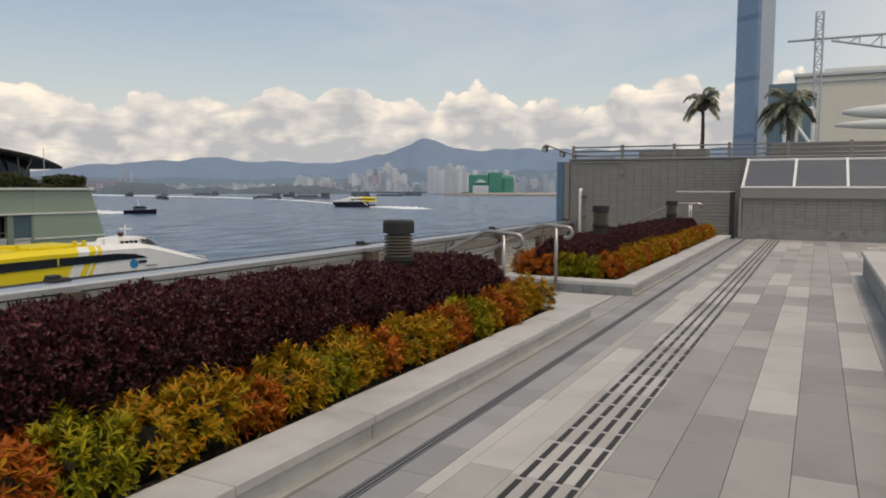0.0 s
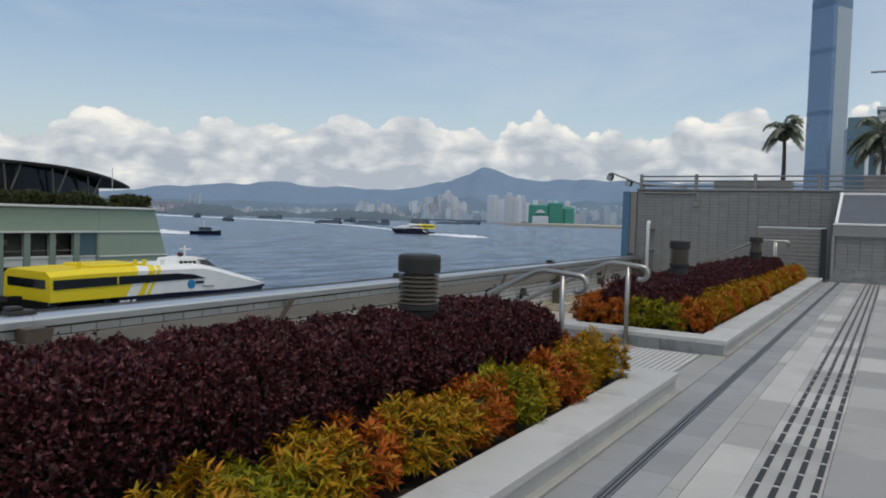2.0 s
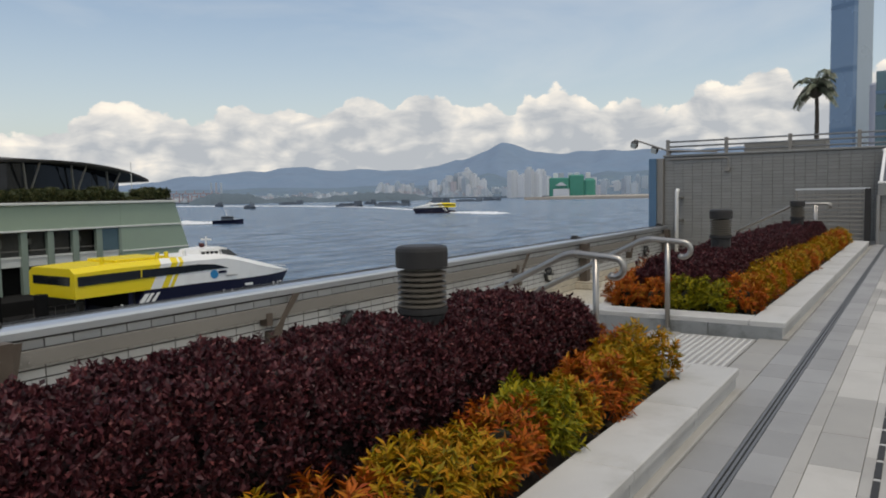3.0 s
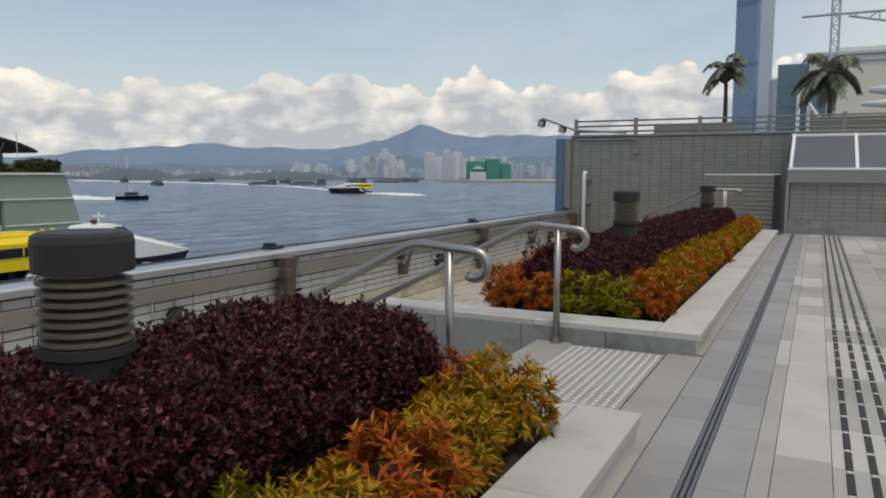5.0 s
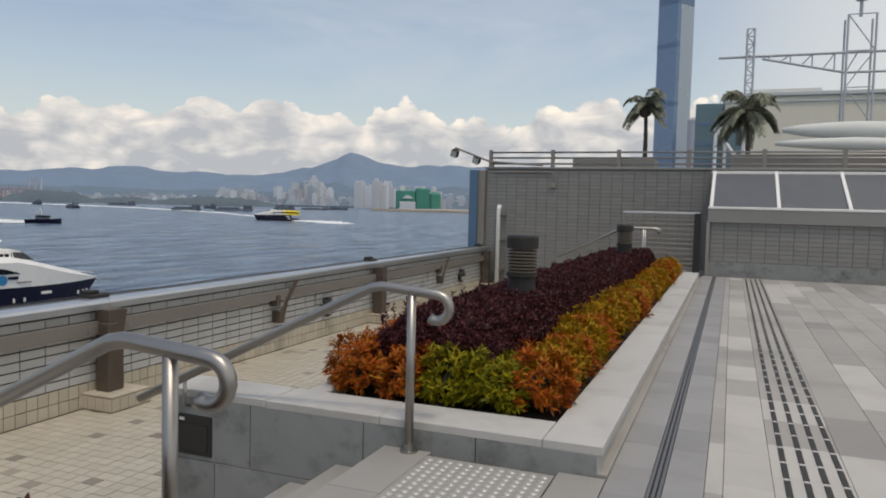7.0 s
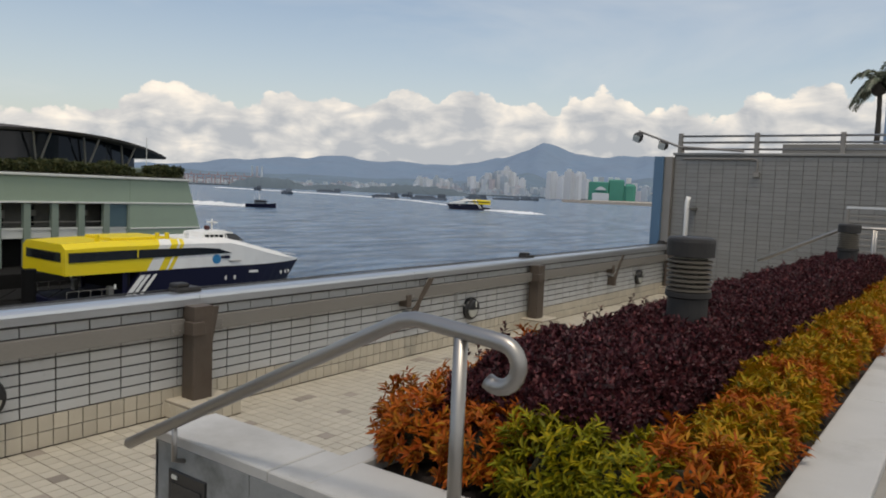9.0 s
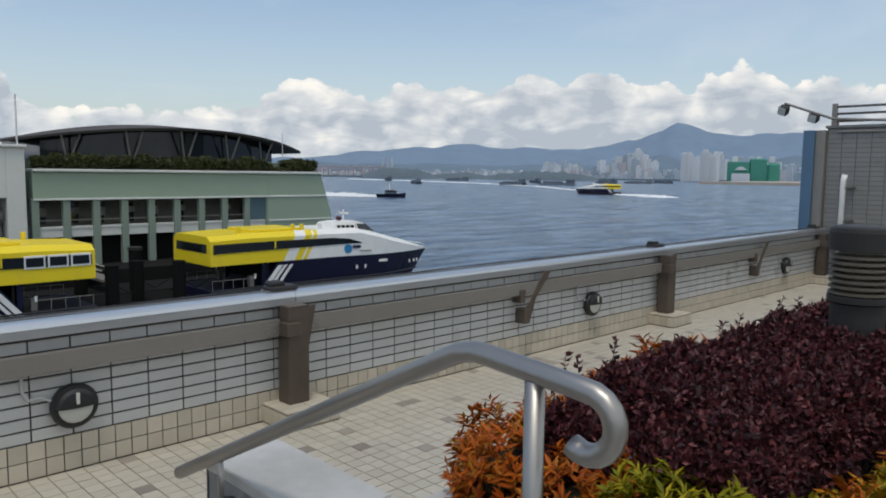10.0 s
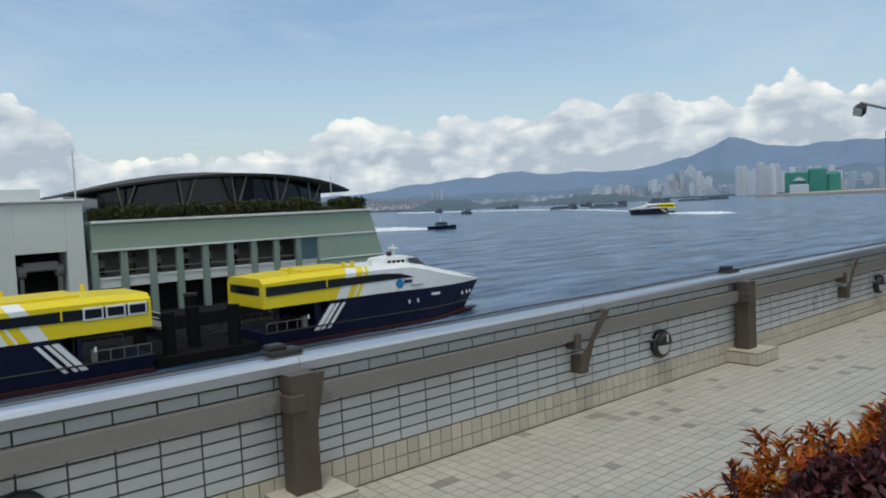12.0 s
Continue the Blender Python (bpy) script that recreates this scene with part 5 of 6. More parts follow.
    part("wheelhouse_window", loft_bm([[(-2.04, 18.9, 7.3), (2.04, 18.9, 7.3), (1.9, 18.9, 7.9), (-1.9, 18.9, 7.9)], [(-1.7, 21.8, 6.95), (1.7, 21.8, 6.95), (1.4, 20.7, 7.85), (-1.4, 20.7, 7.85)]]), DARK_GLASS, w, "dark wheelhouse glass")
    for i in range(4):
        for sx in (-1, 1):
            part("port", box_bm(sx * 1.9 - 0.14, sx * 1.9 + 0.18, 16.3 + i * 0.62, 16.7 + i * 0.62, 7.35, 7.75), DARK_GLASS, w)
    part("radar_mast", tube_bm([(0, 18.5, 8.1), (0, 18.5, 9.5)], 0.09, 8), WHITE_PAINT, f)
    part("radar", box_bm(-0.9, 0.9, 18.4, 18.65, 9.0, 9.2, bevel=0.03), WHITE_PAINT, f)
    part("radar", box_bm(-0.3, 0.3, 17.6, 18.1, 8.2, 8.7, bevel=0.1), RED_BOOT, f)
    for y, m in ((3.5, YELLOW_PAINT), (9.8, YELLOW_PAINT), (10.9, YELLOW_PAINT), (13.2, WHITE_PAINT)):
        part("roof_vent", box_bm(2.6, 3.0, y, y + 0.35, 7.4, 8.15, bevel=0.05), m, f)
    part("roof_hatch", box_bm(-2.6, 2.6, 5.2, 11, 7.4, 7.75, bevel=0.08), YELLOW_PAINT, f)
    part("bow_rail", tube_bm([(0.6, 26, 5.9), (0.4, 28, 5.4), (0.1, 31, 4.95)], 0.04, 6), WHITE_PAINT, f)
    # longer body with a high deck line that falls away to the bow
    done = set()
    for p in [c for q in f.children for c in (q, *q.children)]:
        if p.data.name in done:
            continue
        done.add(p.data.name)
        for v in p.data.vertices:
            q = min(1.0, max(0.0, (v.co.y - 13.0) / 18.5))
            v.co.z += (-0.05 - 0.4 * q * q * (3 - 2 * q)) * min(1.0, max(0.0, v.co.z / 4.0))
            v.co.y *= 1.058
    return f


FX = -75.2
fer = ferry("yellow, white and navy catamaran ferry moored at the pier")
fer.matrix_basis = pose(FX, 44.1, SEA)
f2 = ferry("yellow and navy catamaran ferry with white-framed stern windows", True)
f2.matrix_basis = pose(FX + 0.6, 32.8, SEA, 0, 0, 180)
f3 = copy_thing(fer, pose(-300, 480, SEA, 0, 0, 118))
f3["label"] = "distant yellow and navy ferry under way"

# pier building
PX = -92.5
pier = thing("pier_building", "pale green ferry pier building with a curved dark roof", "building", at=pose(0, 0, 0.8))
part("parapet_wall", box_bm(PX - 30, PX, 34.0, 72.4, -2.75, 0.30, bevel=0.05), PIER_GREEN, pier, "pale green upper wall")
part("cornice", box_bm(PX - 30, PX + 0.35, 34.0, 72.7, 0.30, 0.62, bevel=0.05), PIER_WHITE, pier)
part("end_wall", prism_bm([(63.6, -12.4), (76.4, -12.4), (72.4, 0.3), (63.6, 0.3)], "x", PX - 30, PX + 0.04), PIER_GREEN, pier, "sloping pale green end wall")
part("string_course", box_bm(PX - 1, PX + 0.16, 34.0, 73.4, -2.95, -2.72, bevel=0.03), PIER_WHITE, pier)
part("string_course", box_bm(PX - 1, PX + 0.16, 63.7, 74.5, -6.3, -6.1, bevel=0.03), PIER_WHITE, pier)
# Painted-in shade: dim rooms behind the columns, near-black door opening and quay.
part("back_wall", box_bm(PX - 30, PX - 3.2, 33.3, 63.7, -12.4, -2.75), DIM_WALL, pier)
part("back_wall", box_bm(PX - 30, PX - 3.2, 25.5, 33.3, -12.4, -2.6), SHADE_DARK, pier)
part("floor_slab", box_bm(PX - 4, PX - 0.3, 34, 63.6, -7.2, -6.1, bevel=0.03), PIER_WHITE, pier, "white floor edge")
part("quay_slab", box_bm(PX - 4, PX + 5.5, 5, 63.6, -12.4, -10.6, bevel=0.05), SHADE_DARK, pier)
part("lower_wall", box_bm(PX - 3.0, PX - 2.0, 34, 63.6, -10.6, -7.2), SHADE_DARK, pier)
for i in range(10):
    y = 34.2 + 3.28 * i
    part("column", box_bm(PX - 0.7, PX + 0.02, y - 0.4, y + 0.4, -10.6, -2.75, bevel=0.03), PIER_GREEN_D, pier)
    if i < 9:
        w = part("window", box_bm(PX - 3.25, PX - 3.15, y + 0.9, y + 1.9 + 0.3 * (i % 2), -5.8, -3.4), DARK_GLASS, pier)
        part("sill", box_bm(PX - 0.55, PX - 0.2, y + 0.4, y + 2.9, -6.2, -5.95), PIER_WHITE, w)
        part("rail", box_bm(PX - 0.5, PX - 0.42, y + 0.4, y + 2.9, -5.3, -5.2), STEEL_BAR, w)
        part("wall_unit", box_bm(PX - 2.8, PX - 2.4, y + 0.8 + 0.2 * (i % 3), y + 1.8 + 0.3 * (i % 2), -4.9 + 0.3 * (i % 2), -3.9), CONCRETE, w)
    if i in (8,):
        part("glass_bay", box_bm(PX - 0.3, PX - 0.2, y + 0.4, y + 2.9, -6.0, -2.9), TEAL_GLASS, pier)
part("white_block", box_bm(PX - 30, PX + 0.5, 31.3, 33.2, -12.4, 2.9, bevel=0.05), PIER_WHITE, pier, "white rendered stair block")
part("white_block", box_bm(PX - 30, PX + 0.5, 23.8, 26.2, -12.4, 2.9, bevel=0.05), PIER_WHITE, pier)
part("white_block", box_bm(PX - 30, PX + 0.5, 26.2, 31.3, -2.6, 2.9, bevel=0.05), PIER_WHITE, pier)
part("white_roof", box_bm(PX - 30.3, PX + 0.8, 8, 33.4, 2.9, 3.2, bevel=0.05), PIER_WHITE, pier)
part("side_wing", box_bm(PX - 30, PX - 1, 8, 24.6, -12.4, 2.9), PIER_GREEN_D, pier)
for z in (-6.0, -1.0):
    part("wing_window", box_bm(PX - 1.1, PX - 0.9, 14, 24.2, z, z + 2.4), DARK_GLASS, pier)
part("roof_plant", box_bm(PX - 10, PX - 4, 25, 30, 3.2, 4.6, bevel=0.05), PIER_WHITE, pier)
part("hoist_beam", box_bm(PX - 1.6, PX - 0.4, 27.0, 30.6, -4.6, -3.6, bevel=0.15), CONCRETE, pier)
for y in (26.9, 30.7):
    part("hoist_drum", tube_bm([(PX - 1.0, y - 0.4, -4.6), (PX - 1.0, y + 0.4, -4.6)], 0.7, 14), CONCRETE, pier)
    part("hoist_leg", box_bm(PX - 1.2, PX - 0.8, y - 0.2, y + 0.2, -10, -4.6), CONCRETE, pier)
# curved roof
sec = []
ys = np.linspace(34.0, 77.2, 28)
for y in ys:
    s = (y - 55.0) / 20.0
    z = 4.3 + 1.85 * (1 - s * s)
    sec.append([(PX - 34 + 6 * s * s, y, z - 0.3), (PX - 4.0 - 7 * s * s, y, z - 0.3), (PX - 3.8 - 7 * s * s, y, z), (PX - 16, y, z + 0.9 * (1 - s * s)), (PX - 34 + 6 * s * s, y, z)])
part("curved_roof", loft_bm(sec), ROOF_GREY, pier, "dark curved metal roof", smooth=False)
sec = []
for y in np.linspace(38.4, 72.0, 20):
    s = (y - 55.0) / 20.0
    x = PX - 7.0 - 8 * s * s
    sec.append([(PX - 30, y, 0.6), (x, y, 0.6), (x, y, 4.0 + 1.8 * (1 - s * s)), (PX - 30, y, 4.0 + 1.8 * (1 - s * s))])
part("drum_wall", loft_bm(sec), DARK_GLASS, pier, "dark glazed drum under the roof")
for i in range(5):
    y = 41.0 + i * 6.9
    s = (y - 55.0) / 20.0
    x = PX - 6.6 - 7.6 * s * s
    zt = 4.0 + 1.85 * (1 - s * s)
    for d in (-1.1, 1.1):
        part("roof_strut", tube_bm([(x, y, 1.0), (x + 1.4, y + d, zt)], 0.14, 8), STEEL_BAR, pier)
part("drum_base", box_bm(PX - 30, PX - 3.4, 37.5, 71.8, 0.6, 1.9, bevel=0.1), PIER_GREEN_D, pier)
part("mast", tube_bm([(PX - 6, 34.2, 3), (PX - 6, 34.2, 9.2)], 0.1, 6), PIER_WHITE, pier)
part("mast", tube_bm([(PX - 8, 71.0, 0), (PX - 8, 71.0, 6.4)], 0.06, 6), PIER_WHITE, pier)

gen = np.random.default_rng(41)
cnt = 42000
bp = np.stack([gen.uniform(PX - 3.2, PX - 0.3, cnt), gen.uniform(34.6, 72.0, cnt), np.zeros(cnt)], 1)
hgt = 1.35 + 0.3 * np.sin(bp[:, 1] * 1.3) * np.sin(bp[:, 1] * 0.47 + 1) + 0.3 * np.sin(bp[:, 1] * 3.1)
hgt[(bp[:, 1] > 64.6) & (bp[:, 1] < 67.2)] *= 0.25
bp[:, 2] = 0.55 + np.clip(hgt, 0.25, 2) * np.sqrt(gen.uniform(0.0, 1.0, cnt))
ph = thing("roof_hedge", "dark green hedge along the pier roof edge", "hedge", kind="stuff", at=pose(0, 0, 0.8))
hl = link_mesh("leaves", leaf_mesh("leaves", bp, gen.normal(size=(cnt, 3)) + np.array([0.4, 0, 0.4]), gen.normal(size=(cnt, 3)), gen.uniform(0.25, 0.5, cnt), gen.uniform(0.12, 0.25, cnt), TERRACE_LEAF), TERRACE_LEAF, ph)
hl["kind"] = "stuff"
# Trough takes the hedge cores' painted shade colour.
part("trough", box_bm(PX - 3.3, PX - 0.2, 34.5, 72.2, 0.4, 0.75), LEAF_SHADE, ph)

# mooring dolphins and tyre fenders between the hulls
pont = thing("pontoon", "dark landing pontoon beside the ferries", "pontoon")
part("deck", box_bm(PX + 5.5, FX - 4.6, 8, 70, SEA - 0.5, SEA + 1.1, bevel=0.05), SHADE_DARK, pont)
for y in (35.0, 40.6, 54, 62, 22, 14):
    part("mooring_post", tube_bm([(FX - 6.0, y, SEA - 2), (FX - 6.0, y, SEA + 5.4)], 0.65, 14), RUBBER, pont)
    part("post_cap", tube_bm([(FX - 6.0, y, SEA + 5.4), (FX - 6.0, y, SEA + 5.7)], 0.75, 14), DARK_PAINT, pont)
# Black deck added over the water for the shadow between the hulls.
part("stage", box_bm(FX - 4.7, FX + 3.8, 33.2, 43.6, SEA - 0.5, SEA + 1.0, bevel=0.05), RUBBER, pont, "black stage added to darken the shaded gap between the ferries")
for y, x in ((35.0, 2.6), (41.4, 2.9), (38.2, 0.5)):
    part("tyre_fender", tube_bm([(FX + x, y, SEA + 0.9), (FX + x, y, SEA + 5.0)], 0.62, 16), RUBBER, pont, "stacked black tyre fender")
    part("rope", tube_bm([(FX + x, y, SEA + 3.2), (FX + x + 0.4, y + 1.6, SEA + 2.2), (FX + x + 0.3, y + 3.0, SEA + 2.9)], 0.045, 6), RUBBER, pont, "dark mooring rope")
part("gangway", box_bm(FX - 12, FX - 5.2, 36.8, 38.4, SEA + 2.3, SEA + 2.6, bevel=0.03), STEEL_BAR, pont)
for y in (36.8, 38.4):
    part("gangway_rail", tube_bm([(FX - 12, y, SEA + 3.5), (FX - 5.2, y, SEA + 3.5)], 0.05, 6), PIER_WHITE, pont)

# ---- boats and wakes on the harbour ----


def wake(name, label, pts, w0, w1, seed, tall=0.4, count=420):
    """Ragged foam lying on the water along a line."""
    gen = np.random.default_rng(seed)
    bm = bmesh.new()
    pts = [np.array(p, float) for p in pts]
    for i in range(count):
        s = gen.random() ** 0.8
        j = min(int(s * (len(pts) - 1)), len(pts) - 2)
        q = s * (len(pts) - 1) - j
        c = pts[j] * (1 - q) + pts[j + 1] * q
        d = pts[j + 1] - pts[j]
        d /= np.linalg.norm(d)
        nrm = np.array([-d[1], d[0]])
        w = w0 + (w1 - w0) * s
        c = c + nrm * gen.normal() * w * 0.4
        ln, wd = gen.uniform(1.5, 5) * max(1, w1 / 3), gen.uniform(0.3, 0.9) * max(0.6, w / 4)
        ring = []
        for k in range(7):
            a = 2 * math.pi * k / 7
            o = d * math.cos(a) * ln * gen.uniform(0.6, 1) + nrm * math.sin(a) * wd * gen.uniform(0.6, 1)
            ring.append(bm.verts.new((c[0] + o[0], c[1] + o[1], SEA + 0.05 + 0.05 * gen.random())))
        top = bm.verts.new((c[0], c[1], SEA + 0.1 + wd * tall * gen.uniform(0.5, 1.5)))
        for k in range(7):
            bm.faces.new((ring[k], ring[(k + 1) % 7], top))
    ob = part(name, bm, FOAM, None)
    return tagged(ob, label, "wake", kind="stuff")


wake("wake", "white foam trail behind a speedboat", [(-331, 281), (-352, 271), (-400, 250)], 2.5, 7, 51, 1.5, 900)
wake("wake", "foam round the distant ferry", [(-304, 478), (-286, 472), (-250, 452)], 3.0, 9, 52, 0.6, 320)
wake("wake", "long pale wake line across the harbour", [(-345, 520), (-540, 690), (-771, 825), (-1000, 900), (-1250, 955)], 3.5, 13, 53, 0.3, 1500)


def launch(x, y, turn, scale):
    b = thing("launch", "small dark patrol launch on the harbour", "boat", at=pose(x, y, SEA, 0, 0, turn) @ Matrix.Diagonal((scale, scale, scale, 1)))
    secs = [[(-hw * 0.7, yy, -0.3), (hw * 0.7, yy, -0.3), (hw, yy, 1.4 + 0.5 * max(0, yy / 6)), (-hw, yy, 1.4 + 0.5 * max(0, yy / 6))] for yy, hw in ((-6, 2.0), (-2, 2.2), (2, 2.1), (4.5, 1.3), (6.5, 0.1))]
    part("hull", loft_bm(secs), NAVY, b)
    part("wheelhouse", box_bm(-1.4, 1.4, -2.5, 2.0, 1.4, 3.2, bevel=0.2), SHIP, b)
    part("wheelhouse_glass", box_bm(-1.45, 1.45, -1.8, 2.05, 2.2, 2.9), DARK_GLASS, b)
    part("mast", tube_bm([(0, -0.5, 3.2), (0, -0.9, 5.6)], 0.1, 6), WHITE_PAINT, b)
    return b


launch(-326, 283, -63, 1.35)


def barge(x, y, turn, ln, seed):
    gen = np.random.default_rng(seed)
    b = thing("barge", "dark working barge far out on the harbour", "boat", "barges at anchor", at=pose(x, y, SEA, 0, 0, turn))
    part("hull", prism_bm([(-ln / 2, 0), (ln / 2, 0), (ln / 2 + 2, 3), (-ln / 2 - 1, 3)], "x", -4, 4), SHIP, b)
    part("deckhouse", box_bm(-3, 3, -ln / 2, -ln / 2 + ln * 0.22, 3, 8, bevel=0.2), SHIP, b)
    part("cargo", box_bm(-3, 3, -ln * 0.15, ln * 0.4, 3, 3 + gen.uniform(1, 3), bevel=0.3), SHIP, b)
    part("derrick", tube_bm([(0, -ln * 0.2, 3), (0, ln * 0.2, 10 + gen.uniform(0, 4))], 0.3, 6), SHIP, b)
    return b


for i, (azd, dist) in enumerate(((47.6, 1000), (40.2, 980), (36.9, 1020), (38.6, 1250), (33.3, 1350), (31.0, 1400), (49.8, 1350), (29.3, 1500), (44.6, 1500))):
    a = radians(azd)
    barge(-dist * math.sin(a), dist * math.cos(a), 60 + 25 * (i % 3), 34 + 7 * (i % 3), 60 + i)

# ---- far shore ----


def at_az(azd, dist):
    return -dist * math.sin(radians(azd)), dist * math.cos(radians(azd))


def ridge(name, label, dist, depth, profile, material, a0, a1, steps, rough, seed):
    """A range of hills: a strip of terrain with spurs and gullies."""
    V, F = [], []
    rows = 14
    for i in range(steps + 1):
        azd = a0 + (a1 - a0) * i / steps
        top = dist * math.tan(radians(profile(azd))) - SEA
        for j in range(rows + 1):
            u = j / rows
            d = dist - depth * (1 - u)
            x, y = at_az(azd, d)
            spur = noise.fractal(Vector((azd * 0.35 + seed, u * 1.6, seed)), 0.9, 2.1, 5)
            z = top * (u ** 0.75) * (1 + rough * spur * (1 - u * 0.85)) * (d / dist)
            V.append((x, y, SEA - 2 + max(0.0, z)))
    for i in range(steps):
        for j in range(rows):
            k = i * (rows + 1) + j
            F.append((k, k + rows + 1, k + rows + 2, k + 1))
    me = bpy.data.meshes.new(name)
    me.from_pydata(V, [], F)
    for p in me.polygons:
        p.use_smooth = True
    return tagged(link_mesh(name, me, material), label, "mountain", kind="structure")


def g(a, c, w):
    return math.exp(-((a - c) / w) ** 2)


def far_profile(a):
    s = 1 / (1 + math.exp((a - 33.5) / 1.3))
    f = 1.0 + 0.78 / (1 + math.exp((a - 54) / 1.2))
    return f + 1.27 * s + 0.92 * g(a, 28.0, 1.6) + 0.55 * g(a, 44.6, 3.0) + 0.12 * noise.noise(Vector((a * 0.7, 2.0, 0))) + 0.2 * g(a, 39, 1.5) - 0.1 * g(a, 24.3, 1.0)


# No air effect here: the ridges' haze sits in their materials.
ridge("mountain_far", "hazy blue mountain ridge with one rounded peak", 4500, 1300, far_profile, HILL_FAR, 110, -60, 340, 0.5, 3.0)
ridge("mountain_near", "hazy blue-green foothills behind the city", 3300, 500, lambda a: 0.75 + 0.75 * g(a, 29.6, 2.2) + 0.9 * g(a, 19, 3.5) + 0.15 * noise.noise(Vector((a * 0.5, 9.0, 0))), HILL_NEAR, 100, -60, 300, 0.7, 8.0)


def island(a0, a1, dist, hmax, seed):
    V, F = [], []
    n, rows = 60, 6
    for i in range(n + 1):
        azd = a0 + (a1 - a0) * i / n
        e = math.sin(math.pi * i / n) ** 0.5
        for j in range(rows + 1):
            u = j / rows
            x, y = at_az(azd, dist + 90 * u)
            z = SEA - 0.5 + hmax * e * math.sin(math.pi * min(1, u + 0.12)) ** 0.6 * (0.95 + 0.22 * noise.fractal(Vector((azd * 2.5, u * 1.5, seed)), 1.0, 2.2, 5))
            V.append((x, y, z if j else SEA - 1.0))
    for i in range(n):
        for j in range(rows):
            k = i * (rows + 1) + j
            F.append((k, k + rows + 1, k + rows + 2, k + 1))
    me = bpy.data.meshes.new("island")
    me.from_pydata(V, [], F)
    for p in me.polygons:
        p.use_smooth = True
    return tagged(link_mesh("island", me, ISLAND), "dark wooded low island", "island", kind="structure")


island(52.0, 46.2, 1900, 30, 1.0)
island(43.0, 33.8, 1900, 24, 2.0)
island(47.0, 42.0, 2000, 18, 4.0)
x0, y0 = at_az(26.8, 1500)
x1, y1 = at_az(5, 1420)
shore = tagged(part("shore_strip", prism_bm([(x0, y0), (x1, y1), (x1, y1 + 500), (x0 - 40, y0 + 500)], "z", SEA - 1, SEA + 5.0), SHORE, None), "bare reclaimed shore across the harbour", "shore", kind="structure")
mainland = tagged(part("mainland", prism_bm([at_az(75, 2500), at_az(30, 2450), at_az(-40, 2600), at_az(-40, 4600), at_az(75, 4600)], "z", SEA - 1, SEA + 4.0), ISLAND, None), "low built-up far shore", "shore", kind="structure")


def towers(name, label, rows, material, seed):
    """A cluster of far tower blocks: (azimuth from, to, distance, count, lowest, highest)."""
    gen = np.random.default_rng(seed)
    V, F = [], []
    for a0, a1, dist, count, h0, h1 in rows:
        for i in range(count):
            azd = a0 + (a1 - a0) * (i + gen.uniform(0.1, 0.9)) / count
            d = dist + gen.uniform(-120, 160)
            x, y = at_az(azd, d)
            w, q, h = gen.uniform(6, 11), gen.uniform(6, 11), gen.uniform(h0, h1)
            parts = [(w, q, 0, h)]
            if gen.random() > 0.5:
                parts.append((w * 0.55, q * 0.55, h, h + gen.uniform(3, 9)))
            for ww, qq, za, zb in parts:
                k = len(V)
                V += [(x + sx * ww, y + sy * qq, SEA + z) for z in (za, zb) for sx, sy in ((-1, -1), (1, -1), (1, 1), (-1, 1))]
                F += [tuple(k + t for t in f) for f in ((4, 5, 6, 7), (0, 1, 5, 4), (1, 2, 6, 5), (2, 3, 7, 6), (3, 0, 4, 7))]
    me = bpy.data.meshes.new(name)
    me.from_pydata(V, [], F)
    return tagged(link_mesh(name, me, material), label, "city", kind="stuff")


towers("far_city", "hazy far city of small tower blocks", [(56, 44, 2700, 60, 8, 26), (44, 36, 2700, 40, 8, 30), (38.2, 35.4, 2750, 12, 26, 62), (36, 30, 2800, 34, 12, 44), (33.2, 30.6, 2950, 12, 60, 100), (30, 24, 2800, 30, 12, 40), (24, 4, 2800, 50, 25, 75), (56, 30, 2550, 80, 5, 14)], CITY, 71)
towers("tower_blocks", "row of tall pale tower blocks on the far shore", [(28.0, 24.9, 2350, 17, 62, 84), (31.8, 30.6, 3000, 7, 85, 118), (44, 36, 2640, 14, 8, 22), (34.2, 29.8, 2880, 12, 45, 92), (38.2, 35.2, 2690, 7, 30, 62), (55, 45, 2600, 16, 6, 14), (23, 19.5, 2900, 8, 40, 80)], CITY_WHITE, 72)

gx, gy = at_az(23.2, 1900)
gb = thing("wrapped_building", "building site wrapped in green netting", "building", at=pose(gx, gy, SEA, 0, 0, 23))
part("netting", box_bm(-56, -8, -20, 30, 0, 50, bevel=2), GREEN_NET, gb)
part("netting", box_bm(-8, 30, -14, 30, 0, 57, bevel=3), GREEN_NET, gb)
part("netting", box_bm(30, 58, -16, 30, 0, 47, bevel=5), GREEN_NET, gb)
part("white_hall", box_bm(-46, -6, -28, -20, 0, 22, bevel=1), CITY_WHITE, gb)
part("white_roof", prism_bm([(-40, 30), (-12, 30), (-22, 38), (-30, 38)], "y", -26, -20), CITY_WHITE, gb)
for x in (-40, -26, -4, 12, 40):
    part("roof_block", box_bm(x - 6, x + 6, -5, 8, 48, 62, bevel=0.5), CITY, gb)

tx, ty = at_az(4.45, 1650)
tower = thing("skyscraper", "very tall blue glass skyscraper", "skyscraper", at=pose(tx, ty, SEA, 0, 0, 60))
H_T, S_T = 472.0, 27.5


def tower_ring(z):
    s = S_T * (1.0 + 0.10 * max(0, 1 - z / 130) ** 2 - 0.05 * max(0, z / H_T - 0.8))
    c = 0.16 * s
    return [(-s + c, -s, z), (s - c, -s, z), (s, -s + c, z), (s, s - c, z), (s - c, s, z), (-s + c, s, z), (-s, s - c, z), (-s, -s + c, z)]


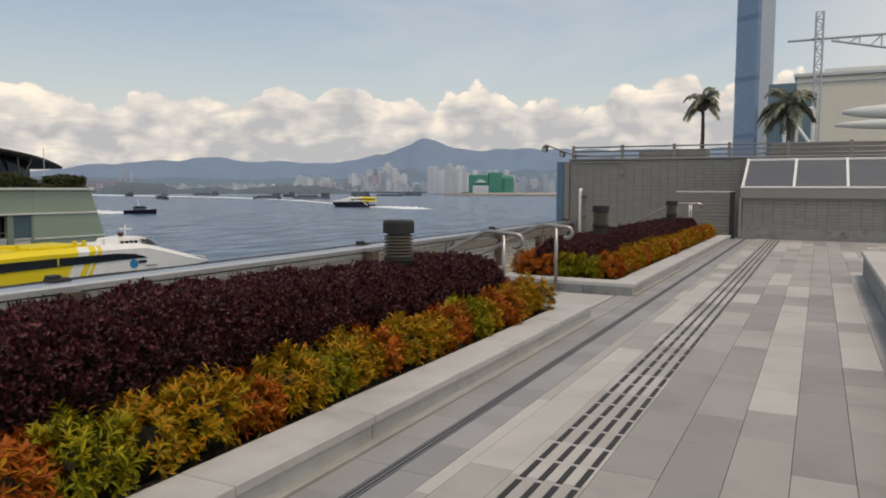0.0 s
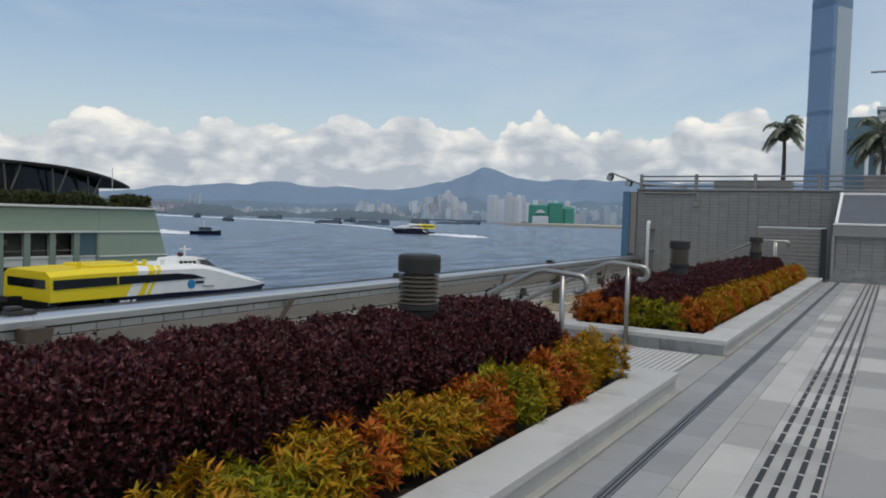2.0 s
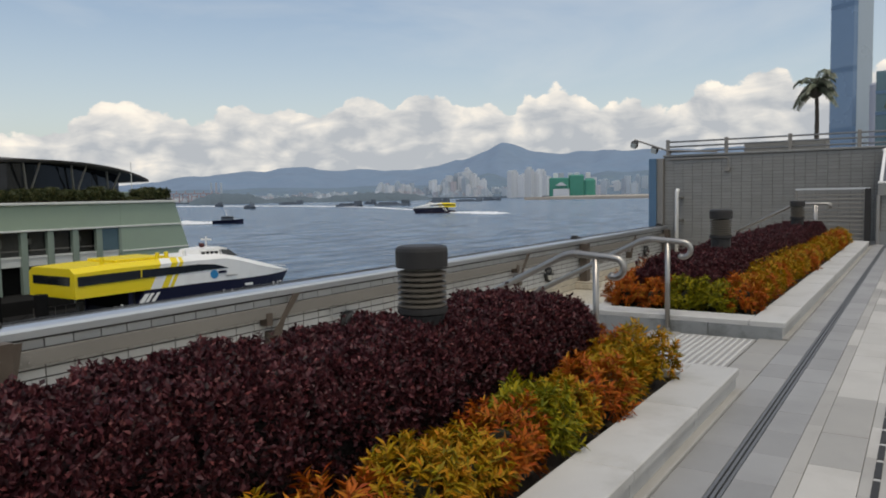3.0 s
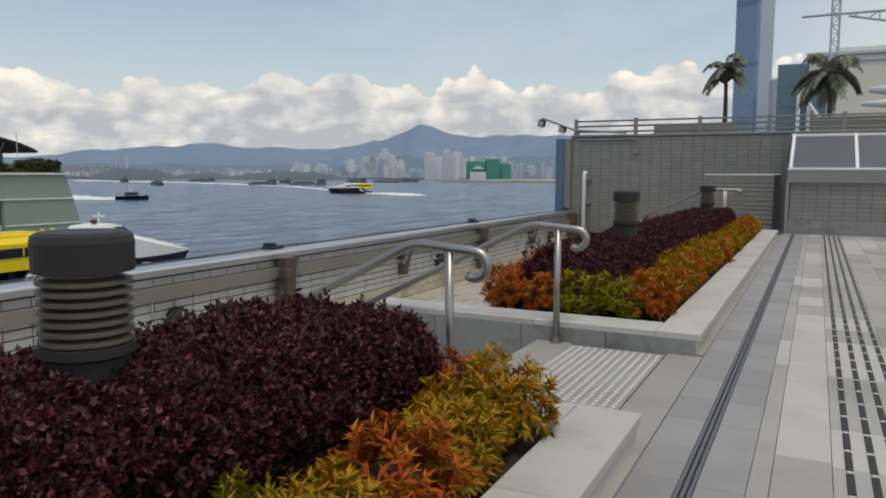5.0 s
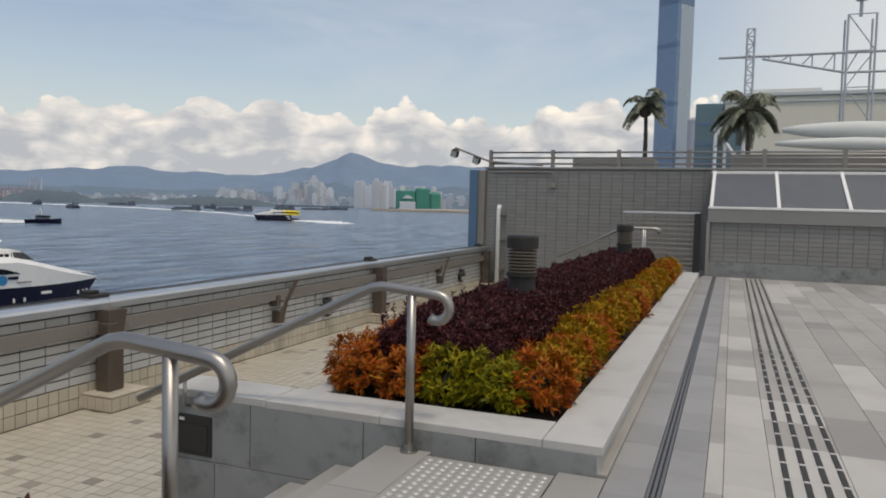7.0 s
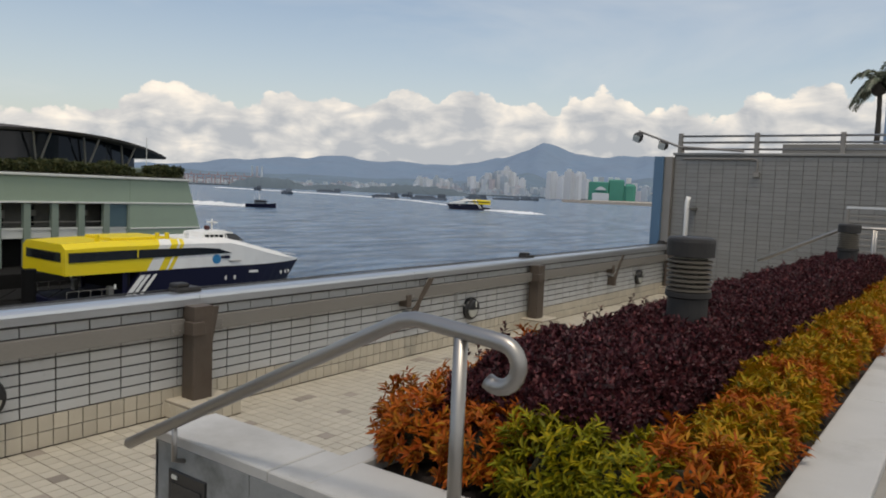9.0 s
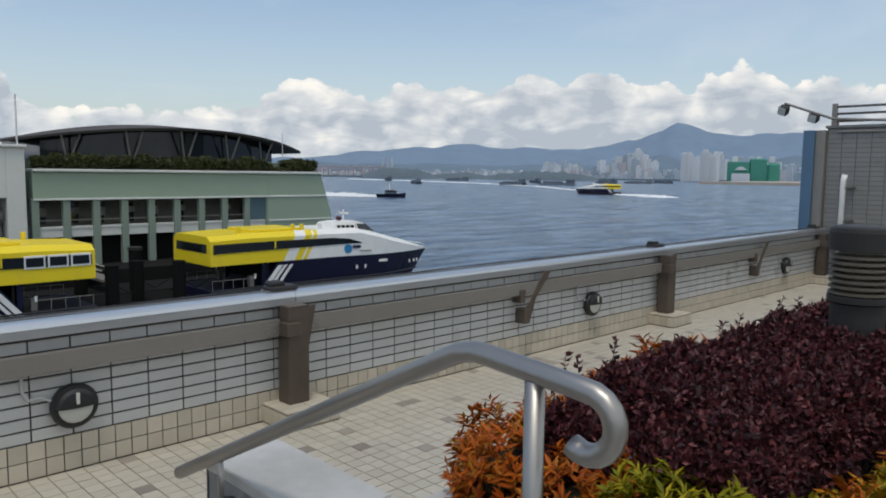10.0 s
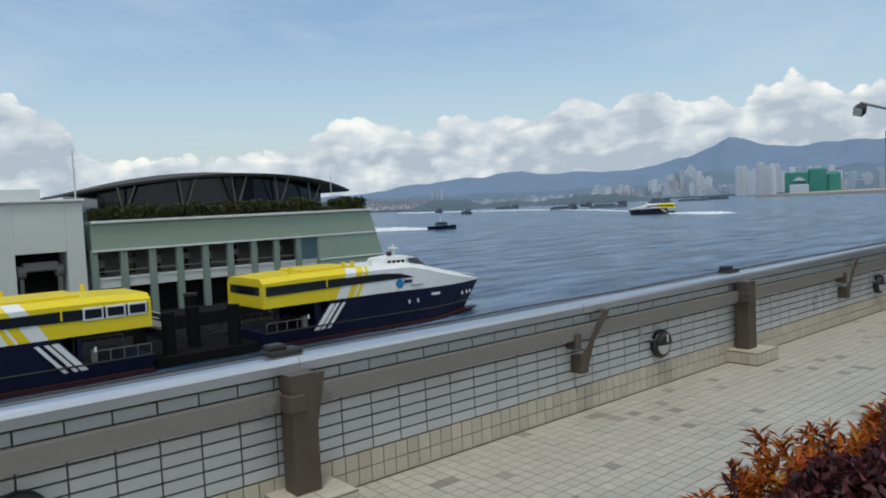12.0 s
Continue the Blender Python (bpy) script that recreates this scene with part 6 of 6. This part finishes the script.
part("glass_shaft", loft_bm([tower_ring(z) for z in np.linspace(0, H_T, 26)]), TOWER_GLASS, tower)
for z, hgt in ((118, 9), (232, 9), (352, 9), (440, 14)):
    part("plant_floor", loft_bm([[(a * 1.006, b * 1.006, c) for a, b, c in tower_ring(z)], [(a * 1.006, b * 1.006, c) for a, b, c in tower_ring(z + hgt)]]), TOWER_BAND, tower)
# Panel over one side paints that face as sunlit.
part("pale_face", box_bm(-S_T * 0.82, S_T * 0.82, -S_T * 1.02, -S_T * 0.985, 60, 438), TOWER_LIT, tower, "glass face coloured paler for the sun on it")
for azd, d, h, w in ((2.85, 1500, 188, 13), (2.4, 1500, 193, 12), (2.0, 1560, 180, 13), (1.6, 1500, 190, 14)):
    x, y = at_az(azd, d)
    t = thing("tower_block", "grey rounded residential tower block", "building", "towers beside the skyscraper", at=pose(x, y, SEA))
    part("shaft", lathe_bm([(w, 0), (w, h), (w * 0.7, h + 4)], 16), CITY, t)

for k, azd in enumerate((50.35, 50.0, 49.65)):
    x, y = at_az(azd, 2600)
    c = thing("chimney", "tall thin grey power station chimney on the far shore", "chimney", "chimneys on the far shore", at=pose(x, y, SEA))
    part("stack", lathe_bm([(4.5, 0), (2.8, 66), (2.8, 68)], 12), CITY, c)
for k in range(11):
    x, y = at_az(56.5 - 0.62 * k, 2480)
    c = thing("port_crane", "faint red container crane on the far shore", "crane", "container cranes on the far shore", at=pose(x, y, SEA, 0, 0, 40 + 9 * (k % 3)))
    for sx in (-9, 9):
        part("leg", box_bm(sx - 1.3, sx + 1.3, -2, 2, 0, 30), PORT_RED, c)
    part("portal", box_bm(-10, 10, -2, 2, 20, 23), PORT_RED, c)
    part("boom", box_bm(-26, 24, -1.5, 1.5, 30, 32.5), PORT_RED, c)
    part("apex", prism_bm([(-2, 32), (2, 32), (0.5, 42), (-0.5, 42)], "y", -1, 1), PORT_RED, c)

# ---- paving and tiles ----


def paving_columns():
    """(x from, x to, slab lengths, weights of pale, light, mid, dark)"""
    cols = [(-1.632, -1.418, (0.45,), "b"), (-1.342, -1.14, (0.45,), "b"), (-1.14, -1.05, (0.9,), "l"), (-1.05, -0.80, (0.6, 0.9), "m"), (-0.80, -0.40, (0.6,), "l")]
    x = -0.40
    while x < 7.6:
        cols.append((x, x + 0.30, (0.6, 0.6, 0.9, 1.2), "r"))
        x += 0.30
    return cols


SHADES = {"b": ([GRAN_BLUE], [1.0]), "l": ([GRAN_LIGHT, GRAN_PALE], [0.85, 0.15]), "m": ([GRAN_LIGHT, GRAN_PALE, GRAN_MID], [0.6, 0.25, 0.15]),
          "r": ([GRAN_PALE, GRAN_LIGHT, GRAN_MID, GRAN_DARK], [0.18, 0.42, 0.28, 0.12])}
prng = np.random.default_rng(99)
rest = {}
made = 0
for x0, x1, lengths, key in paving_columns():
    y = -4.0 + prng.uniform(-0.6, 0)
    mats, wts = SHADES[key]
    m = mats[0]
    while y < 24.55:
        l = float(prng.choice(lengths))
        l = min(l, 24.57 - y)
        # slabs of one tone come in short runs
        if key != "r" or prng.random() > 0.5:
            m = mats[prng.choice(len(mats), p=wts)]
        if key == "m" and (9.7 < y < 12.3 or 3.2 < y < 6.6):
            m = GRAN_PALE
        at = pose((x0 + x1) / 2, y + l / 2, prng.normal() * 0.0007)
        if made < 300 and y > 2.0 and y < 15.5 and x0 < 1.4 and l > 0.1:
            piece("paving_slab", x1 - x0 - 0.0028, l - 0.0022, 0.03, 0.002, m, pavement, at)
            made += 1
        else:
            rest.setdefault(m.name, (m, []))[1].append((x1 - x0 - 0.0028, l - 0.0022, 0.03, 0.002, at))
        y += l
# landing by the steps
for y0, y1 in ((8.66, 9.36), (9.36, 10.05), (10.05, 10.74)):
    for x0, x1 in ((-2.95, -2.645), (-1.895, -1.634)):
        piece("paving_slab", x1 - x0 - 0.006, y1 - y0 - 0.006, 0.03, 0.002, GRAN_MID, pavement, pose((x0 + x1) / 2, (y0 + y1) / 2, 0))
for m, ps in rest.values():
    joined("far_slabs", ps, m, pavement)

# parapet tiles
FACE = Matrix(((0, 0, 1, 0), (1, 0, 0, 0), (0, 1, 0, 0), (0, 0, 0, 1)))
LT, LH, SQ = 0.287, 0.094, 0.125
near, far_w, far_b = 0, [], []
for r in range(8):
    z = -0.553 + LH * (r + 0.5)
    y = -5.0
    while y < WALL_Y - 0.25:
        at = Matrix.Translation((PAR_X, y + LT / 2, z)) @ FACE
        if near < 300 and 9.3 < y < 19:
            piece("tile", LT - 0.013, LH - 0.015, 0.012, 0.0015, TILE_WHITE, parapet, at)
            near += 1
        else:
            far_w.append((LT - 0.013, LH - 0.015, 0.012, 0.0015, at))
        y += LT
near = 0
for r in range(2):
    z = LOW + 0.135 * (r + 0.5)
    y = -5.0
    while y < WALL_Y - 0.1:
        at = Matrix.Translation((PAR_X + 0.003, y + SQ / 2, z)) @ FACE
        if near < 290 and 4.3 < y < 26:
            piece("tile", SQ - 0.009, 0.126, 0.014, 0.0015, TILE_BEIGE, parapet, at)
            near += 1
        else:
            far_b.append((SQ - 0.009, 0.126, 0.014, 0.0015, at))
        y += SQ
joined("far_tiles", far_w, TILE_WHITE, parapet)
joined("far_tiles", far_b, TILE_BEIGE, parapet)

# lower deck tiles
fl, br, near = [], [], 0
trng = np.random.default_rng(5)
TS = 0.126
nx, ny = int((7.44 - 3.72) / TS), int((WALL_Y + 4.0) / TS)
for i in range(nx):
    for j in range(ny):
        x, y = -7.43 + (i + 0.5) * TS, -4.0 + (j + 0.5) * TS
        if x > -4.7 and 8.4 < y < 11.2:
            continue
        brown = trng.random() < 0.035
        at = pose(x, y, LOW + trng.normal() * 0.0006)
        if near < 290 and 11.4 < y < 13.6 and -7.1 < x < -5.0:
            piece("floor_tile", TS - 0.008, TS - 0.008, 0.006, 0.001, TILE_BROWN if brown else TILE_FLOOR, floor_low, at)
            near += 1
        else:
            (br if brown else fl).append((TS - 0.008, TS - 0.008, 0.006, 0.001, at))
joined("far_floor_tiles", fl, TILE_FLOOR, floor_low)
joined("far_floor_tiles", br, TILE_BROWN, floor_low)

# tiles of the end wall and of the glazed box
FRONT = Matrix(((1, 0, 0, 0), (0, 0, -1, 0), (0, 1, 0, 0), (0, 0, 0, 1)))
ws = []
for r in range(33):
    z = LOW + 0.1 * (r + 0.5)
    x = -7.5
    while x < 13.5:
        if z < 2.5:
            ws.append((0.275, 0.09, 0.012, 0.0015, Matrix.Translation((x + 0.1435, WALL_Y, z)) @ FRONT))
        x += 0.287
ws.sort(key=lambda b: abs(b[4].translation.x + 5.2) + 0.5 * abs(b[4].translation.z - 0.9))
for w, l, h, c, m in ws[:300]:
    piece("tile", w, l, h, c, TILE_GREY, wall_end, m)
joined("far_tiles", ws[300:], TILE_GREY, wall_end)
ws = []
for r in range(9):
    z = 0.345 + 0.1 * (r + 0.5)
    x = -1.50
    while x < 11.5:
        ws.append((0.275, 0.09, 0.012, 0.0015, Matrix.Translation((x + 0.1435, 24.648, z)) @ FRONT))
        x += 0.287
joined("far_tiles", ws, TILE_GREY, box_t)
